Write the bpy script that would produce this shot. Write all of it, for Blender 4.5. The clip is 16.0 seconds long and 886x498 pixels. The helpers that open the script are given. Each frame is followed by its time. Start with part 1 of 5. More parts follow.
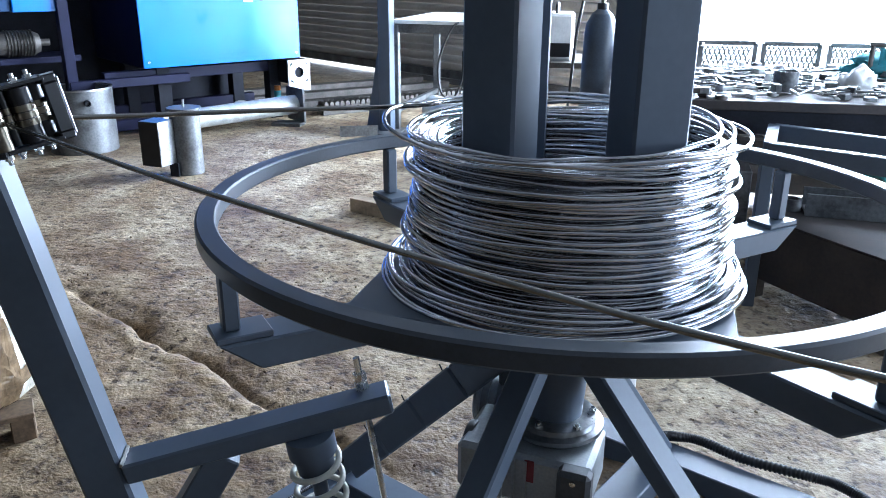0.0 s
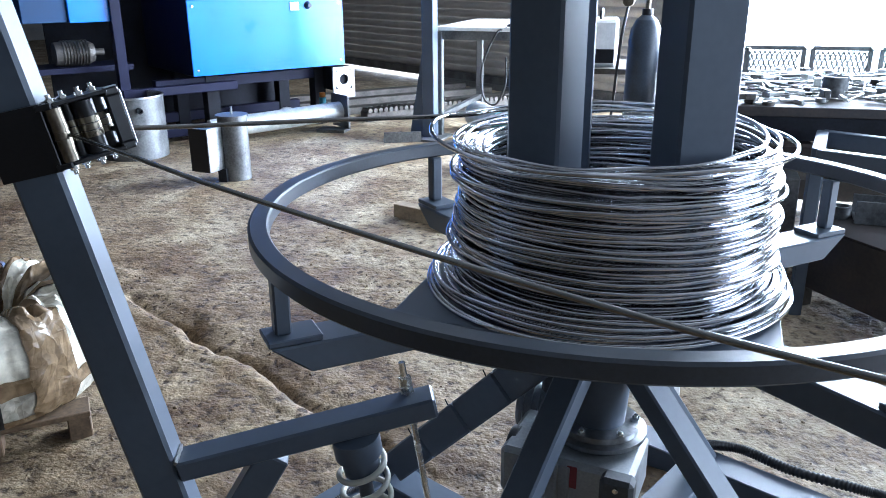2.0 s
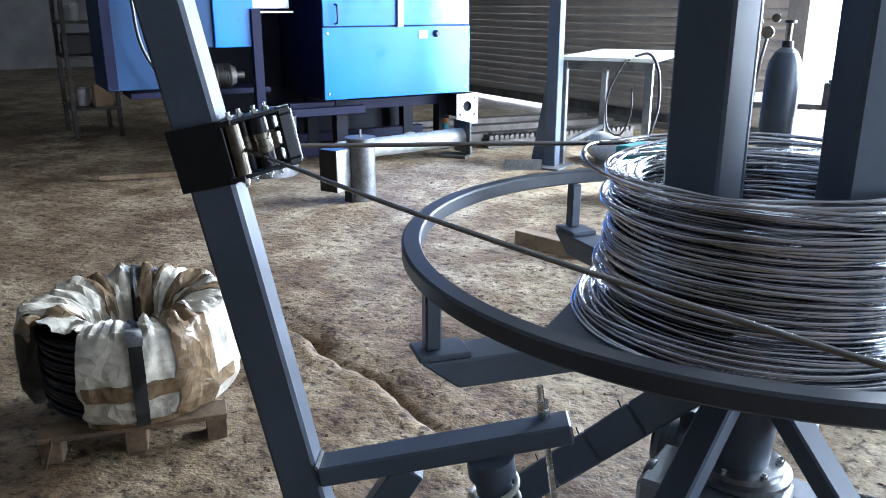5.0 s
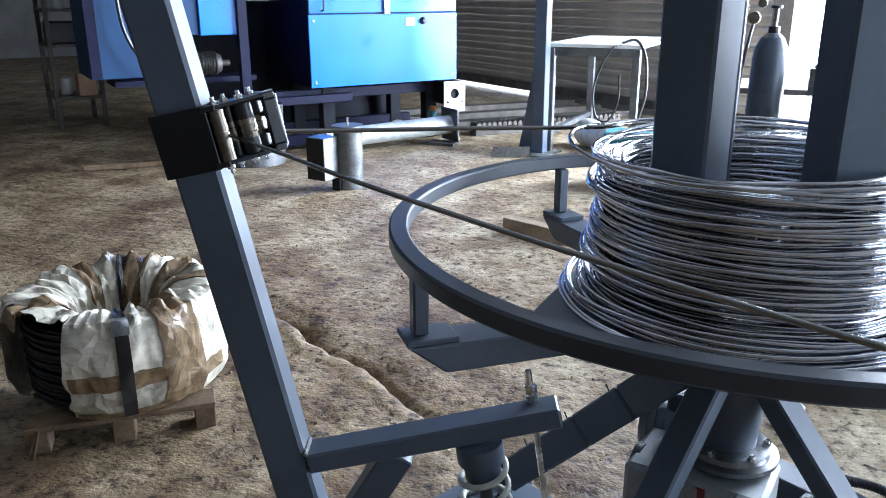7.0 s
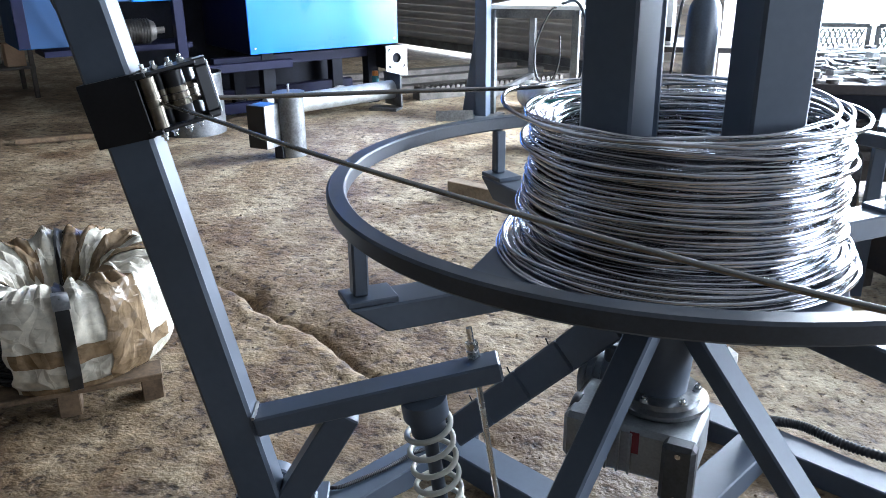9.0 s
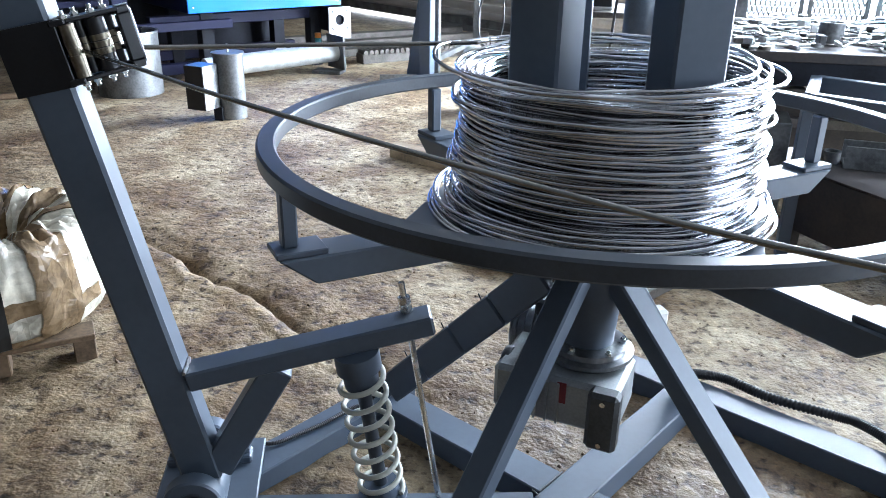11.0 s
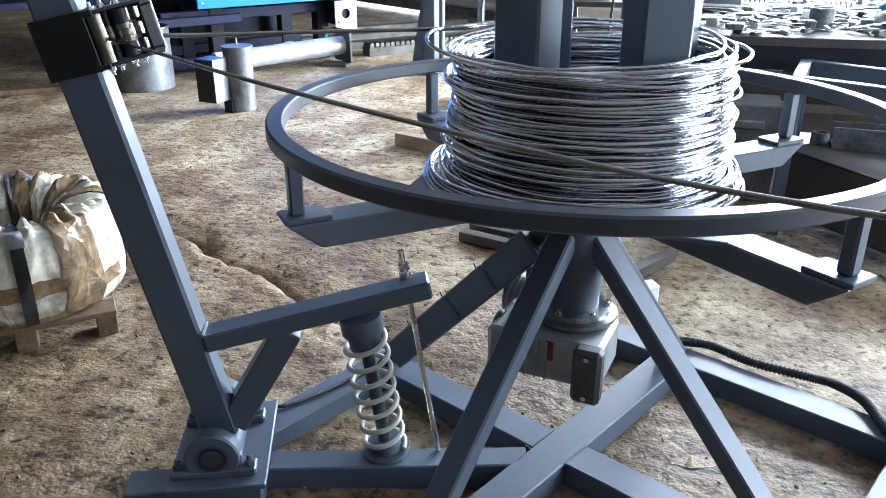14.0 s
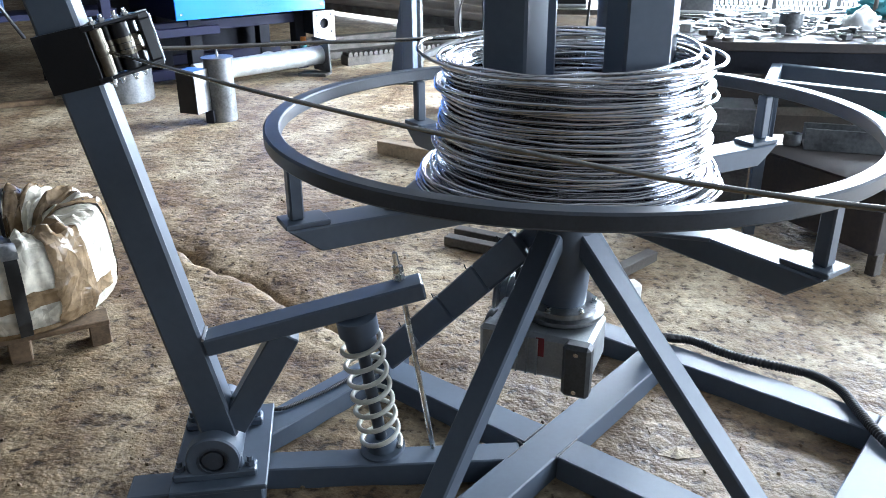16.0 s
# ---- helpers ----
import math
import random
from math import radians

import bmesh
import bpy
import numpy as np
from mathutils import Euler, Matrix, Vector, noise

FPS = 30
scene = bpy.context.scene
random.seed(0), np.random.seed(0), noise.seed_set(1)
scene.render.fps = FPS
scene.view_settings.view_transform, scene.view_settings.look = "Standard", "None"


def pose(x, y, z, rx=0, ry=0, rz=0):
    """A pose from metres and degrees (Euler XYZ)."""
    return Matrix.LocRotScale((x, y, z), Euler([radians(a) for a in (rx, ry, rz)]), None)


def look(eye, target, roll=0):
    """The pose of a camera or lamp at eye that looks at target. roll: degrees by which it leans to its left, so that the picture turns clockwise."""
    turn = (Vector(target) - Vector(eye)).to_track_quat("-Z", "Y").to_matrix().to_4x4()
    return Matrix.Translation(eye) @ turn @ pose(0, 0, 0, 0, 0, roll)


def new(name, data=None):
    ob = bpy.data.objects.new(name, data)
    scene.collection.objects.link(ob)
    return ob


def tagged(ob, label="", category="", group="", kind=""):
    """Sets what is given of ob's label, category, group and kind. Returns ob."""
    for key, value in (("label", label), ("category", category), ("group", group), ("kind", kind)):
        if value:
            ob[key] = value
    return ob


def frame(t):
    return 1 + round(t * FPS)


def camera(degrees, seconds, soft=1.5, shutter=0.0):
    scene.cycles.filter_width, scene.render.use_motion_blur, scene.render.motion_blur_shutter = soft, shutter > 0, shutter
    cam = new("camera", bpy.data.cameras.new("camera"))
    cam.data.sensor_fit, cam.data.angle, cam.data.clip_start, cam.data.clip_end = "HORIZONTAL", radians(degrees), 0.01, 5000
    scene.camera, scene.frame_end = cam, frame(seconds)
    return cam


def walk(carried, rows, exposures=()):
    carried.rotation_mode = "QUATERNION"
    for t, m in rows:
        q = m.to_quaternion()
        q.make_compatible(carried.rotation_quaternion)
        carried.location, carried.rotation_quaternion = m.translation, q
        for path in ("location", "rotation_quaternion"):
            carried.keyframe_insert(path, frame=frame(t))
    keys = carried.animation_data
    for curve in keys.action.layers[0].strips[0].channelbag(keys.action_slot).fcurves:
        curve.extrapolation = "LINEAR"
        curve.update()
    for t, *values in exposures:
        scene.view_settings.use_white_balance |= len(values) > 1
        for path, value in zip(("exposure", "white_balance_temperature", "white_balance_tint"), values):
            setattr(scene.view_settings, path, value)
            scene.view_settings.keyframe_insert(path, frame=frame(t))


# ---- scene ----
cam = camera(58.24, 16.0, soft=0.85)
PATH = [
    (0, (0.0302, -1.6360, 1.5369), (-0.2808, 0.2233, 0.8690), 0.37),
    (0.5, (0.0317, -1.6349, 1.5413), (-0.2920, 0.2209, 0.8697), 0.08),
    (1, (0.0340, -1.6425, 1.5456), (-0.3104, 0.2095, 0.8736), -0.17),
    (1.5, (0.0343, -1.6531, 1.5487), (-0.3407, 0.1948, 0.8818), -0.44),
    (2, (0.0272, -1.6647, 1.5519), (-0.3864, 0.1787, 0.8957), -0.33),
    (2.5, (0.0135, -1.6821, 1.5575), (-0.4500, 0.1549, 0.9169), -0.06),
    (3, (0.0030, -1.6931, 1.5609), (-0.5171, 0.1333, 0.9335), -0.20),
    (3.5, (-0.0160, -1.7021, 1.5602), (-0.5856, 0.1144, 0.9469), 0.00),
    (4, (-0.0343, -1.7201, 1.5656), (-0.6558, 0.0840, 0.9665), 0.30),
    (4.2, (-0.0409, -1.7183, 1.5617), (-0.6855, 0.0796, 0.9682), 0.29),
    (6.3, (-0.0509, -1.7095, 1.5391), (-0.7375, 0.0723, 0.9441), -0.12),
    (6.5, (-0.0508, -1.7078, 1.5363), (-0.7254, 0.0765, 0.9355), -0.07),
    (7, (-0.0468, -1.7104, 1.5406), (-0.6935, 0.0786, 0.9231), -0.14),
    (7.5, (-0.0392, -1.7174, 1.5415), (-0.6543, 0.0766, 0.9065), -0.21),
    (8, (-0.0286, -1.7252, 1.5401), (-0.6124, 0.0724, 0.8860), -0.34),
    (8.5, (-0.0219, -1.7298, 1.5495), (-0.5702, 0.0676, 0.8647), -0.70),
    (9, (-0.0127, -1.7345, 1.5413), (-0.5314, 0.0660, 0.8419), -0.68),
    (11.3, (0.0497, -1.7575, 1.5171), (-0.3216, 0.0435, 0.7307), 0.84),
    (11.5, (0.0690, -1.7634, 1.5217), (-0.2966, 0.0351, 0.7269), 0.76),
    (12, (0.1192, -1.7858, 1.5223), (-0.2388, 0.0069, 0.7111), 0.66),
    (12.5, (0.1547, -1.8185, 1.5188), (-0.2115, -0.0303, 0.7012), 0.47),
    (13, (0.1570, -1.8362, 1.5228), (-0.2325, -0.0511, 0.7093), 0.29),
    (13.5, (0.1297, -1.8667, 1.5172), (-0.2783, -0.0786, 0.7195), 0.19),
    (14, (0.1011, -1.9111, 1.5227), (-0.3056, -0.1180, 0.7355), -0.02),
    (14.5, (0.0915, -1.9385, 1.5271), (-0.2984, -0.1395, 0.7452), -0.17),
    (15, (0.0872, -1.9597, 1.5317), (-0.2893, -0.1562, 0.7536), -0.32),
    (15.5, (0.0841, -1.9746, 1.5325), (-0.2814, -0.1668, 0.7589), -0.44),
    (16, (0.0793, -1.9871, 1.5362), (-0.2758, -0.1757, 0.7665), -0.47),
]
walk(cam, [(t, look(eye, target, roll)) for t, eye, target, roll in PATH], [(0, 0.04, 5350, 8), (4, 0.05, 5550, 9), (7, 0.06, 5620, 9), (9, 0.12, 5750, 9), (11.5, 0.38, 5700, 7), (16, 0.38, 5780, 7)])


# ---- light ----
world = bpy.data.worlds.new("sky")
scene.world = world
world.use_nodes = True
wn = world.node_tree.nodes
sky = wn.new("ShaderNodeTexSky")
sky.sky_type, sky.sun_disc = "NISHITA", False
sky.sun_elevation, sky.sun_rotation = radians(42), radians(60)
world.node_tree.links.new(sky.outputs[0], wn["Background"].inputs[0])
wn["Background"].inputs[1].default_value = 0.12
sun = new("sun", bpy.data.lights.new("sun", "SUN"))
sun.data.energy, sun.data.angle, sun.data.color = 2.5, radians(0.6), (1.0, 0.95, 0.88)
sun.matrix_world = look((20, 12, 21), (0, 0, 0))

# building axes: A along the shutter wall, B towards it
AX, BX = Vector((0.79, -0.613, 0)), Vector((0.613, 0.79, 0))
MB = Matrix(((AX.x, BX.x, 0, -1.95), (AX.y, BX.y, 0, 9.60), (0, 0, 1, 0), (0, 0, 0, 1)))


def door_light(name, where, target, w, h, power):
    lamp = new(name, bpy.data.lights.new(name, "AREA"))
    lamp.data.shape, lamp.data.size, lamp.data.size_y, lamp.data.energy = "RECTANGLE", w, h, power
    lamp.data.color = (0.88, 0.93, 1.0)
    lamp.matrix_world = look(where, target)


door_light("gate_daylight", MB @ Vector((5.45, 0.3, 1.75)), MB @ Vector((4.9, -4.0, 0.6)), 4.6, 3.3, 2500)
door_light("side_daylight", MB @ Vector((11.1, -2.2, 1.7)), MB @ Vector((4.0, -5.5, 0.6)), 4.0, 2.8, 320)


# ---- materials ----
def mat(name, col, rough=0.5, metal=0.0, var=0.25, scale=8.0, fine=120.0, bump=0.15, dist=0.002, col2=None, rvar=0.15, spec=0.5):
    m = bpy.data.materials.new(name)
    m.use_nodes = True
    nt = m.node_tree
    n, l = nt.nodes, nt.links
    b = n["Principled BSDF"]
    b.inputs["Metallic"].default_value = metal
    b.inputs["Specular IOR Level"].default_value = spec
    tc = n.new("ShaderNodeTexCoord")
    big, small = n.new("ShaderNodeTexNoise"), n.new("ShaderNodeTexNoise")
    big.inputs["Scale"].default_value, big.inputs["Detail"].default_value = scale, 6
    small.inputs["Scale"].default_value, small.inputs["Detail"].default_value = fine, 4
    for t in (big, small):
        l.new(tc.outputs["Object"], t.inputs["Vector"])
    mix = n.new("ShaderNodeMath")
    mix.operation = "MULTIPLY_ADD"
    mix.inputs[1].default_value, mix.inputs[2].default_value = 0.35, 0.0
    l.new(small.outputs["Fac"], mix.inputs[0])
    add = n.new("ShaderNodeMath")
    add.operation = "MULTIPLY_ADD"
    add.inputs[1].default_value = 0.65
    l.new(big.outputs["Fac"], add.inputs[0])
    l.new(mix.outputs[0], add.inputs[2])
    ramp = n.new("ShaderNodeValToRGB")
    e = ramp.color_ramp.elements
    e[0].position, e[1].position = 0.36, 0.64
    c2 = col2 or tuple(min(1, c * (1 + var)) for c in col)
    c1 = col if col2 else tuple(c * (1 - var) for c in col)
    e[0].color, e[1].color = (*c1, 1), (*c2, 1)
    l.new(add.outputs[0], ramp.inputs[0])
    l.new(ramp.outputs[0], b.inputs["Base Color"])
    rr = n.new("ShaderNodeMapRange")
    rr.inputs[3].default_value, rr.inputs[4].default_value = max(0.03, rough - rvar), min(1, rough + rvar)
    l.new(add.outputs[0], rr.inputs[0])
    l.new(rr.outputs[0], b.inputs["Roughness"])
    bp = n.new("ShaderNodeBump")
    bp.inputs["Strength"].default_value, bp.inputs["Distance"].default_value = bump, dist
    l.new(add.outputs[0], bp.inputs["Height"])
    l.new(bp.outputs[0], b.inputs["Normal"])
    return m


M_GREY = mat("grey_paint", (0.076, 0.097, 0.130), 0.46, 0.0, 0.10, 5, 60, 0.03, 0.0006)
M_RING = mat("dark_ring_paint", (0.042, 0.051, 0.066), 0.38, 0.0, 0.2, 7, 150, 0.1, 0.001)
M_BLACK = mat("black_steel", (0.012, 0.012, 0.014), 0.35, 0.2, 0.3, 9, 150, 0.08, 0.001)
M_WIRE = mat("drawn_wire", (0.53, 0.54, 0.57), 0.10, 1.0, 0.2, 6, 40, 0.0, 0.0002, rvar=0.05)
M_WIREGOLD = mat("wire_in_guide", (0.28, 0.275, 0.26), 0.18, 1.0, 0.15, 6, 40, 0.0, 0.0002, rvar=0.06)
M_STEEL = mat("bare_steel", (0.40, 0.41, 0.42), 0.33, 1.0, 0.3, 9, 80, 0.15, 0.001)
M_ZINC = mat("galvanised_pipe", (0.50, 0.51, 0.50), 0.50, 0.45, 0.2, 14, 90, 0.1, 0.001)
M_DULL = mat("weathered_sheet_steel", (0.14, 0.143, 0.145), 0.50, 0.6, 0.45, 7, 60, 0.2, 0.002)
M_BOLT = mat("zinc_bolts", (0.72, 0.72, 0.70), 0.25, 1.0, 0.15, 20, 90, 0.1, 0.001)
M_BRASS = mat("brass_band", (0.20, 0.175, 0.135), 0.32, 1.0, 0.25, 30, 120, 0.1, 0.001)
M_SPRING = mat("cream_spring_paint", (0.55, 0.54, 0.47), 0.42, 0.0, 0.12, 14, 120, 0.1, 0.001)
M_BLUE = mat("blue_machine_paint", (0.007, 0.150, 0.60), 0.30, 0.0, 0.12, 3, 120, 0.05, 0.001)
M_NAVY = mat("navy_machine_paint", (0.006, 0.007, 0.026), 0.55, 0.0, 0.25, 5, 120, 0.06, 0.001, spec=0.2)
# near-black for dark feet and trim, and for shade painted into recesses
M_DARK = mat("dark_part_recess_shade", (0.012, 0.013, 0.018), 0.7, 0.0, 0.4, 6, 60, 0.1, 0.002, spec=0.2)
M_GEAR = mat("grey_cast_aluminium", (0.30, 0.32, 0.33), 0.45, 0.55, 0.2, 12, 140, 0.2, 0.001)
M_GEARDARK = mat("dark_cast_housing", (0.07, 0.075, 0.08), 0.5, 0.3, 0.3, 12, 140, 0.2, 0.001)
M_RED = mat("red_label", (0.16, 0.02, 0.03), 0.4)
M_RUBBER = mat("black_conduit", (0.015, 0.015, 0.017), 0.38, 0.0, 0.3, 15, 90)
M_WOOD = mat("pallet_wood", (0.15, 0.10, 0.058), 0.75, 0.0, 0.45, 12, 70, 0.5, 0.003)
M_WRAP = mat("white_wrapping", (0.50, 0.46, 0.37), 0.32, 0.0, 0.38, 9, 38, 0.5, 0.004)
M_TAPE = mat("brown_packing_tape", (0.185, 0.125, 0.068), 0.22, 0.0, 0.35, 18, 60, 0.25, 0.002)


def crumple(m, scale, depth):
    """Adds sharp paper creases, in flat facets, to a material's relief."""
    n, l = m.node_tree.nodes, m.node_tree.links
    tc = n.new("ShaderNodeTexCoord")
    warp = n.new("ShaderNodeTexNoise")
    warp.inputs["Scale"].default_value = 5.0
    l.new(tc.outputs["Object"], warp.inputs["Vector"])
    shift = n.new("ShaderNodeVectorMath")
    shift.operation = "MULTIPLY_ADD"
    shift.inputs[1].default_value = (0.25, 0.25, 0.25)
    l.new(warp.outputs["Color"], shift.inputs[0])
    l.new(tc.outputs["Object"], shift.inputs[2])
    cells = n.new("ShaderNodeTexVoronoi")
    cells.distance = "MANHATTAN"
    cells.inputs["Scale"].default_value = scale
    l.new(shift.outputs[0], cells.inputs["Vector"])
    bp = n.new("ShaderNodeBump")
    bp.inputs["Strength"].default_value, bp.inputs["Distance"].default_value = 0.55, depth
    l.new(cells.outputs["Distance"], bp.inputs["Height"])
    b = n["Principled BSDF"]
    old = b.inputs["Normal"].links[0].from_node
    l.new(old.outputs[0], bp.inputs["Normal"])
    l.new(bp.outputs[0], b.inputs["Normal"])


crumple(M_WRAP, 11.0, 0.016)
crumple(M_TAPE, 15.0, 0.010)
M_STRAP = mat("black_strap", (0.012, 0.012, 0.012), 0.45, 0.0, 0.3, 20)
M_SHUTTER = mat("shutter_slats", (0.36, 0.335, 0.305), 0.5, 0.1, 0.15, 3, 60, 0.08, 0.001)
M_WALL = mat("grey_plaster", (0.16, 0.156, 0.15), 0.85, 0.0, 0.3, 1.5, 30, 0.4, 0.004)
M_CEIL = mat("ceiling_sheet", (0.22, 0.22, 0.22), 0.8, 0.0, 0.2, 1.5, 30)
M_WHITE = mat("white_table_top", (0.74, 0.74, 0.72), 0.35, 0.0, 0.1, 6, 60)
M_RUST = mat("rusty_sheet", (0.022, 0.020, 0.020), 0.68, 0.0, 0.5, 5, 60, 0.2, 0.002, (0.055, 0.042, 0.036))
M_CLOTH = mat("teal_cloth", (0.03, 0.17, 0.20), 0.8, 0.0, 0.3, 12, 80, 0.5, 0.004)
M_CARD = mat("cardboard", (0.46, 0.31, 0.19), 0.8, 0.0, 0.15, 6, 60)
M_PAPER = mat("white_paper", (0.75, 0.75, 0.73), 0.6, 0.0, 0.1, 9, 60)
M_TRACK = mat("grimy_track_steel", (0.10, 0.09, 0.08), 0.55, 0.5, 0.4, 8, 70, 0.3, 0.002)


def ground_material():
    m = bpy.data.materials.new("worn_concrete")
    m.use_nodes = True
    nt = m.node_tree
    n, l = nt.nodes, nt.links
    b = n["Principled BSDF"]
    tc = n.new("ShaderNodeTexCoord")

    def noise_node(scale, detail, rough=0.6):
        t = n.new("ShaderNodeTexNoise")
        t.inputs["Scale"].default_value, t.inputs["Detail"].default_value, t.inputs["Roughness"].default_value = scale, detail, rough
        l.new(tc.outputs["Object"], t.inputs["Vector"])
        return t

    def ramp_node(src, stops):
        r = n.new("ShaderNodeValToRGB")
        el = r.color_ramp.elements
        while len(el) < len(stops):
            el.new(0.5)
        for k, (p, c) in enumerate(stops):
            el[k].position, el[k].color = p, (*c, 1)
        l.new(src, r.inputs[0])
        return r

    def mixc(f, c1, c2, kind="MIX", fac=1.0):
        x = n.new("ShaderNodeMix")
        x.data_type, x.blend_type = "RGBA", kind
        x.inputs[0].default_value = fac
        if f is not None:
            l.new(f, x.inputs[0])
        l.new(c1, x.inputs[6])
        l.new(c2, x.inputs[7])
        return x.outputs[2]

    stain, patch, grit, fleck = noise_node(0.9, 5), noise_node(2.6, 8, 0.66), noise_node(24, 3, 0.55), noise_node(75, 3, 0.5)
    # worn cement, brown dirt where the crust is gone
    base = ramp_node(patch.outputs["Fac"], [(0.34, (0.110, 0.070, 0.041)), (0.45, (0.190, 0.143, 0.092)), (0.54, (0.285, 0.238, 0.172)), (0.68, (0.40, 0.355, 0.275))])
    st = ramp_node(stain.outputs["Fac"], [(0.36, (0.48, 0.42, 0.36)), (0.56, (1, 1, 1))])
    # low end of the grit noise paints the small shadows of floor chips
    chip_shade = ramp_node(grit.outputs["Fac"], [(0.33, (0.16, 0.13, 0.105)), (0.385, (0.62, 0.58, 0.54)), (0.43, (0.98, 0.98, 0.97)), (0.60, (1.10, 1.10, 1.08)), (0.68, (1.35, 1.34, 1.30))])
    fl = ramp_node(fleck.outputs["Fac"], [(0.32, (0.40, 0.36, 0.33)), (0.40, (0.95, 0.95, 0.95)), (0.57, (1.0, 1.0, 1.0)), (0.66, (1.5, 1.5, 1.46))])
    c = mixc(None, base.outputs[0], st.outputs[0], "MULTIPLY", 0.85)
    c = mixc(None, c, chip_shade.outputs[0], "MULTIPLY", 0.95)
    c = mixc(None, c, fl.outputs[0], "MULTIPLY", 0.5)
    # chipped pits in the crust
    pit = noise_node(11, 6, 0.66)
    pt = ramp_node(pit.outputs["Fac"], [(0.36, (0.24, 0.19, 0.15)), (0.42, (0.85, 0.83, 0.80)), (0.47, (1, 1, 1)), (0.62, (1.25, 1.25, 1.22))])
    c = mixc(None, c, pt.outputs[0], "MULTIPLY", 0.8)
    # tone over distance: browner and darker near, paler towards the back right
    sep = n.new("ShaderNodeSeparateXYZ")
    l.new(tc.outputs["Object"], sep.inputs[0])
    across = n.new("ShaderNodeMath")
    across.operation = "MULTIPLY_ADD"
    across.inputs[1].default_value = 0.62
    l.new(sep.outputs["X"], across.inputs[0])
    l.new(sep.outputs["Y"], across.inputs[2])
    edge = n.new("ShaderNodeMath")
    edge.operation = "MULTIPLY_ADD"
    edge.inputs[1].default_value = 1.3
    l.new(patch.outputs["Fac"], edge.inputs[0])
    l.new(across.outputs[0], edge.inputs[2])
    far_tone = ramp_node(patch.outputs["Fac"], [(0.28, (0.86, 0.78, 0.67)), (0.42, (0.90, 0.80, 0.69)), (0.72, (1.25, 1.20, 1.11))])
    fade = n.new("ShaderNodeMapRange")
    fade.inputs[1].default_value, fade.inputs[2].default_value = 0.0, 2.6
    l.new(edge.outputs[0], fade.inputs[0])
    l.new(fade.outputs[0], far_tone.inputs[0])
    c = mixc(None, c, far_tone.outputs[0], "MULTIPLY", 1.0)
    l.new(c, b.inputs["Base Color"])
    rr = n.new("ShaderNodeMapRange")
    rr.inputs[3].default_value, rr.inputs[4].default_value = 0.42, 0.72
    l.new(patch.outputs["Fac"], rr.inputs[0])
    l.new(rr.outputs[0], b.inputs["Roughness"])
    s1 = n.new("ShaderNodeMath")
    s1.operation = "MULTIPLY_ADD"
    s1.inputs[1].default_value = 0.35
    l.new(fleck.outputs["Fac"], s1.inputs[0])
    s2 = n.new("ShaderNodeMath")
    s2.operation = "MULTIPLY_ADD"
    s2.inputs[1].default_value = 0.5
    l.new(pit.outputs["Fac"], s2.inputs[0])
    l.new(grit.outputs["Fac"], s2.inputs[2])
    l.new(s2.outputs[0], s1.inputs[2])
    bp = n.new("ShaderNodeBump")
    bp.inputs["Strength"].default_value, bp.inputs["Distance"].default_value = 1.0, 0.012
    l.new(s1.outputs[0], bp.inputs["Height"])
    l.new(bp.outputs[0], b.inputs["Normal"])
    return m


M_GROUND = ground_material()


def emission(name, col, strength):
    m = bpy.data.materials.new(name)
    m.use_nodes = True
    b = m.node_tree.nodes["Principled BSDF"]
    b.inputs["Base Color"].default_value = (0, 0, 0, 1)
    b.inputs["Emission Color"].default_value, b.inputs["Emission Strength"].default_value = (*col, 1), strength
    return m


M_DAY = emission("bright_daylight", (0.88, 0.94, 1.0), 9.0)


# ---- mesh helpers ----
def rot_to(d):
    """Turn that takes z to d, keeping x level where it can."""
    d = Vector(d).normalized()
    x = Vector((0, 0, 1)).cross(d)
    x = x.normalized() if x.length > 1e-4 else Vector((1, 0, 0))
    y = d.cross(x)
    return Matrix(((x.x, y.x, d.x, 0), (x.y, y.y, d.y, 0), (x.z, y.z, d.z, 0), (0, 0, 0, 1)))


def box(bm, size, m=Matrix(), bev=0.0):
    g = bmesh.ops.create_cube(bm, size=1, matrix=m @ Matrix.Diagonal((*size, 1)))
    if bev:
        ed = {e for v in g["verts"] for e in v.link_edges}
        bmesh.ops.bevel(bm, geom=list(ed), offset=bev, segments=1, affect="EDGES")
    return bm


def cyl(bm, r, h, m=Matrix(), seg=24, r2=None, bev=0.0, caps=True):
    g = bmesh.ops.create_cone(bm, cap_ends=caps, segments=seg, radius1=r, radius2=r if r2 is None else r2, depth=h, matrix=m)
    if bev:
        ed = [e for e in {e for v in g["verts"] for e in v.link_edges} if any(len(f.verts) > 4 for f in e.link_faces)]
        bmesh.ops.bevel(bm, geom=ed, offset=bev, segments=2, affect="EDGES", profile=0.6)
    return bm


def rod(bm, p, q, r, seg=12, bev=0.0):
    p, q = Vector(p), Vector(q)
    return cyl(bm, r, (q - p).length, Matrix.Translation((p + q) / 2) @ rot_to(q - p), seg, bev=bev)


def bar(bm, p, q, w, h, bev=0.004):
    """A square tube from p to q, w across and h high."""
    p, q = Vector(p), Vector(q)
    return box(bm, (w, h, (q - p).length), Matrix.Translation((p + q) / 2) @ rot_to(q - p), bev)


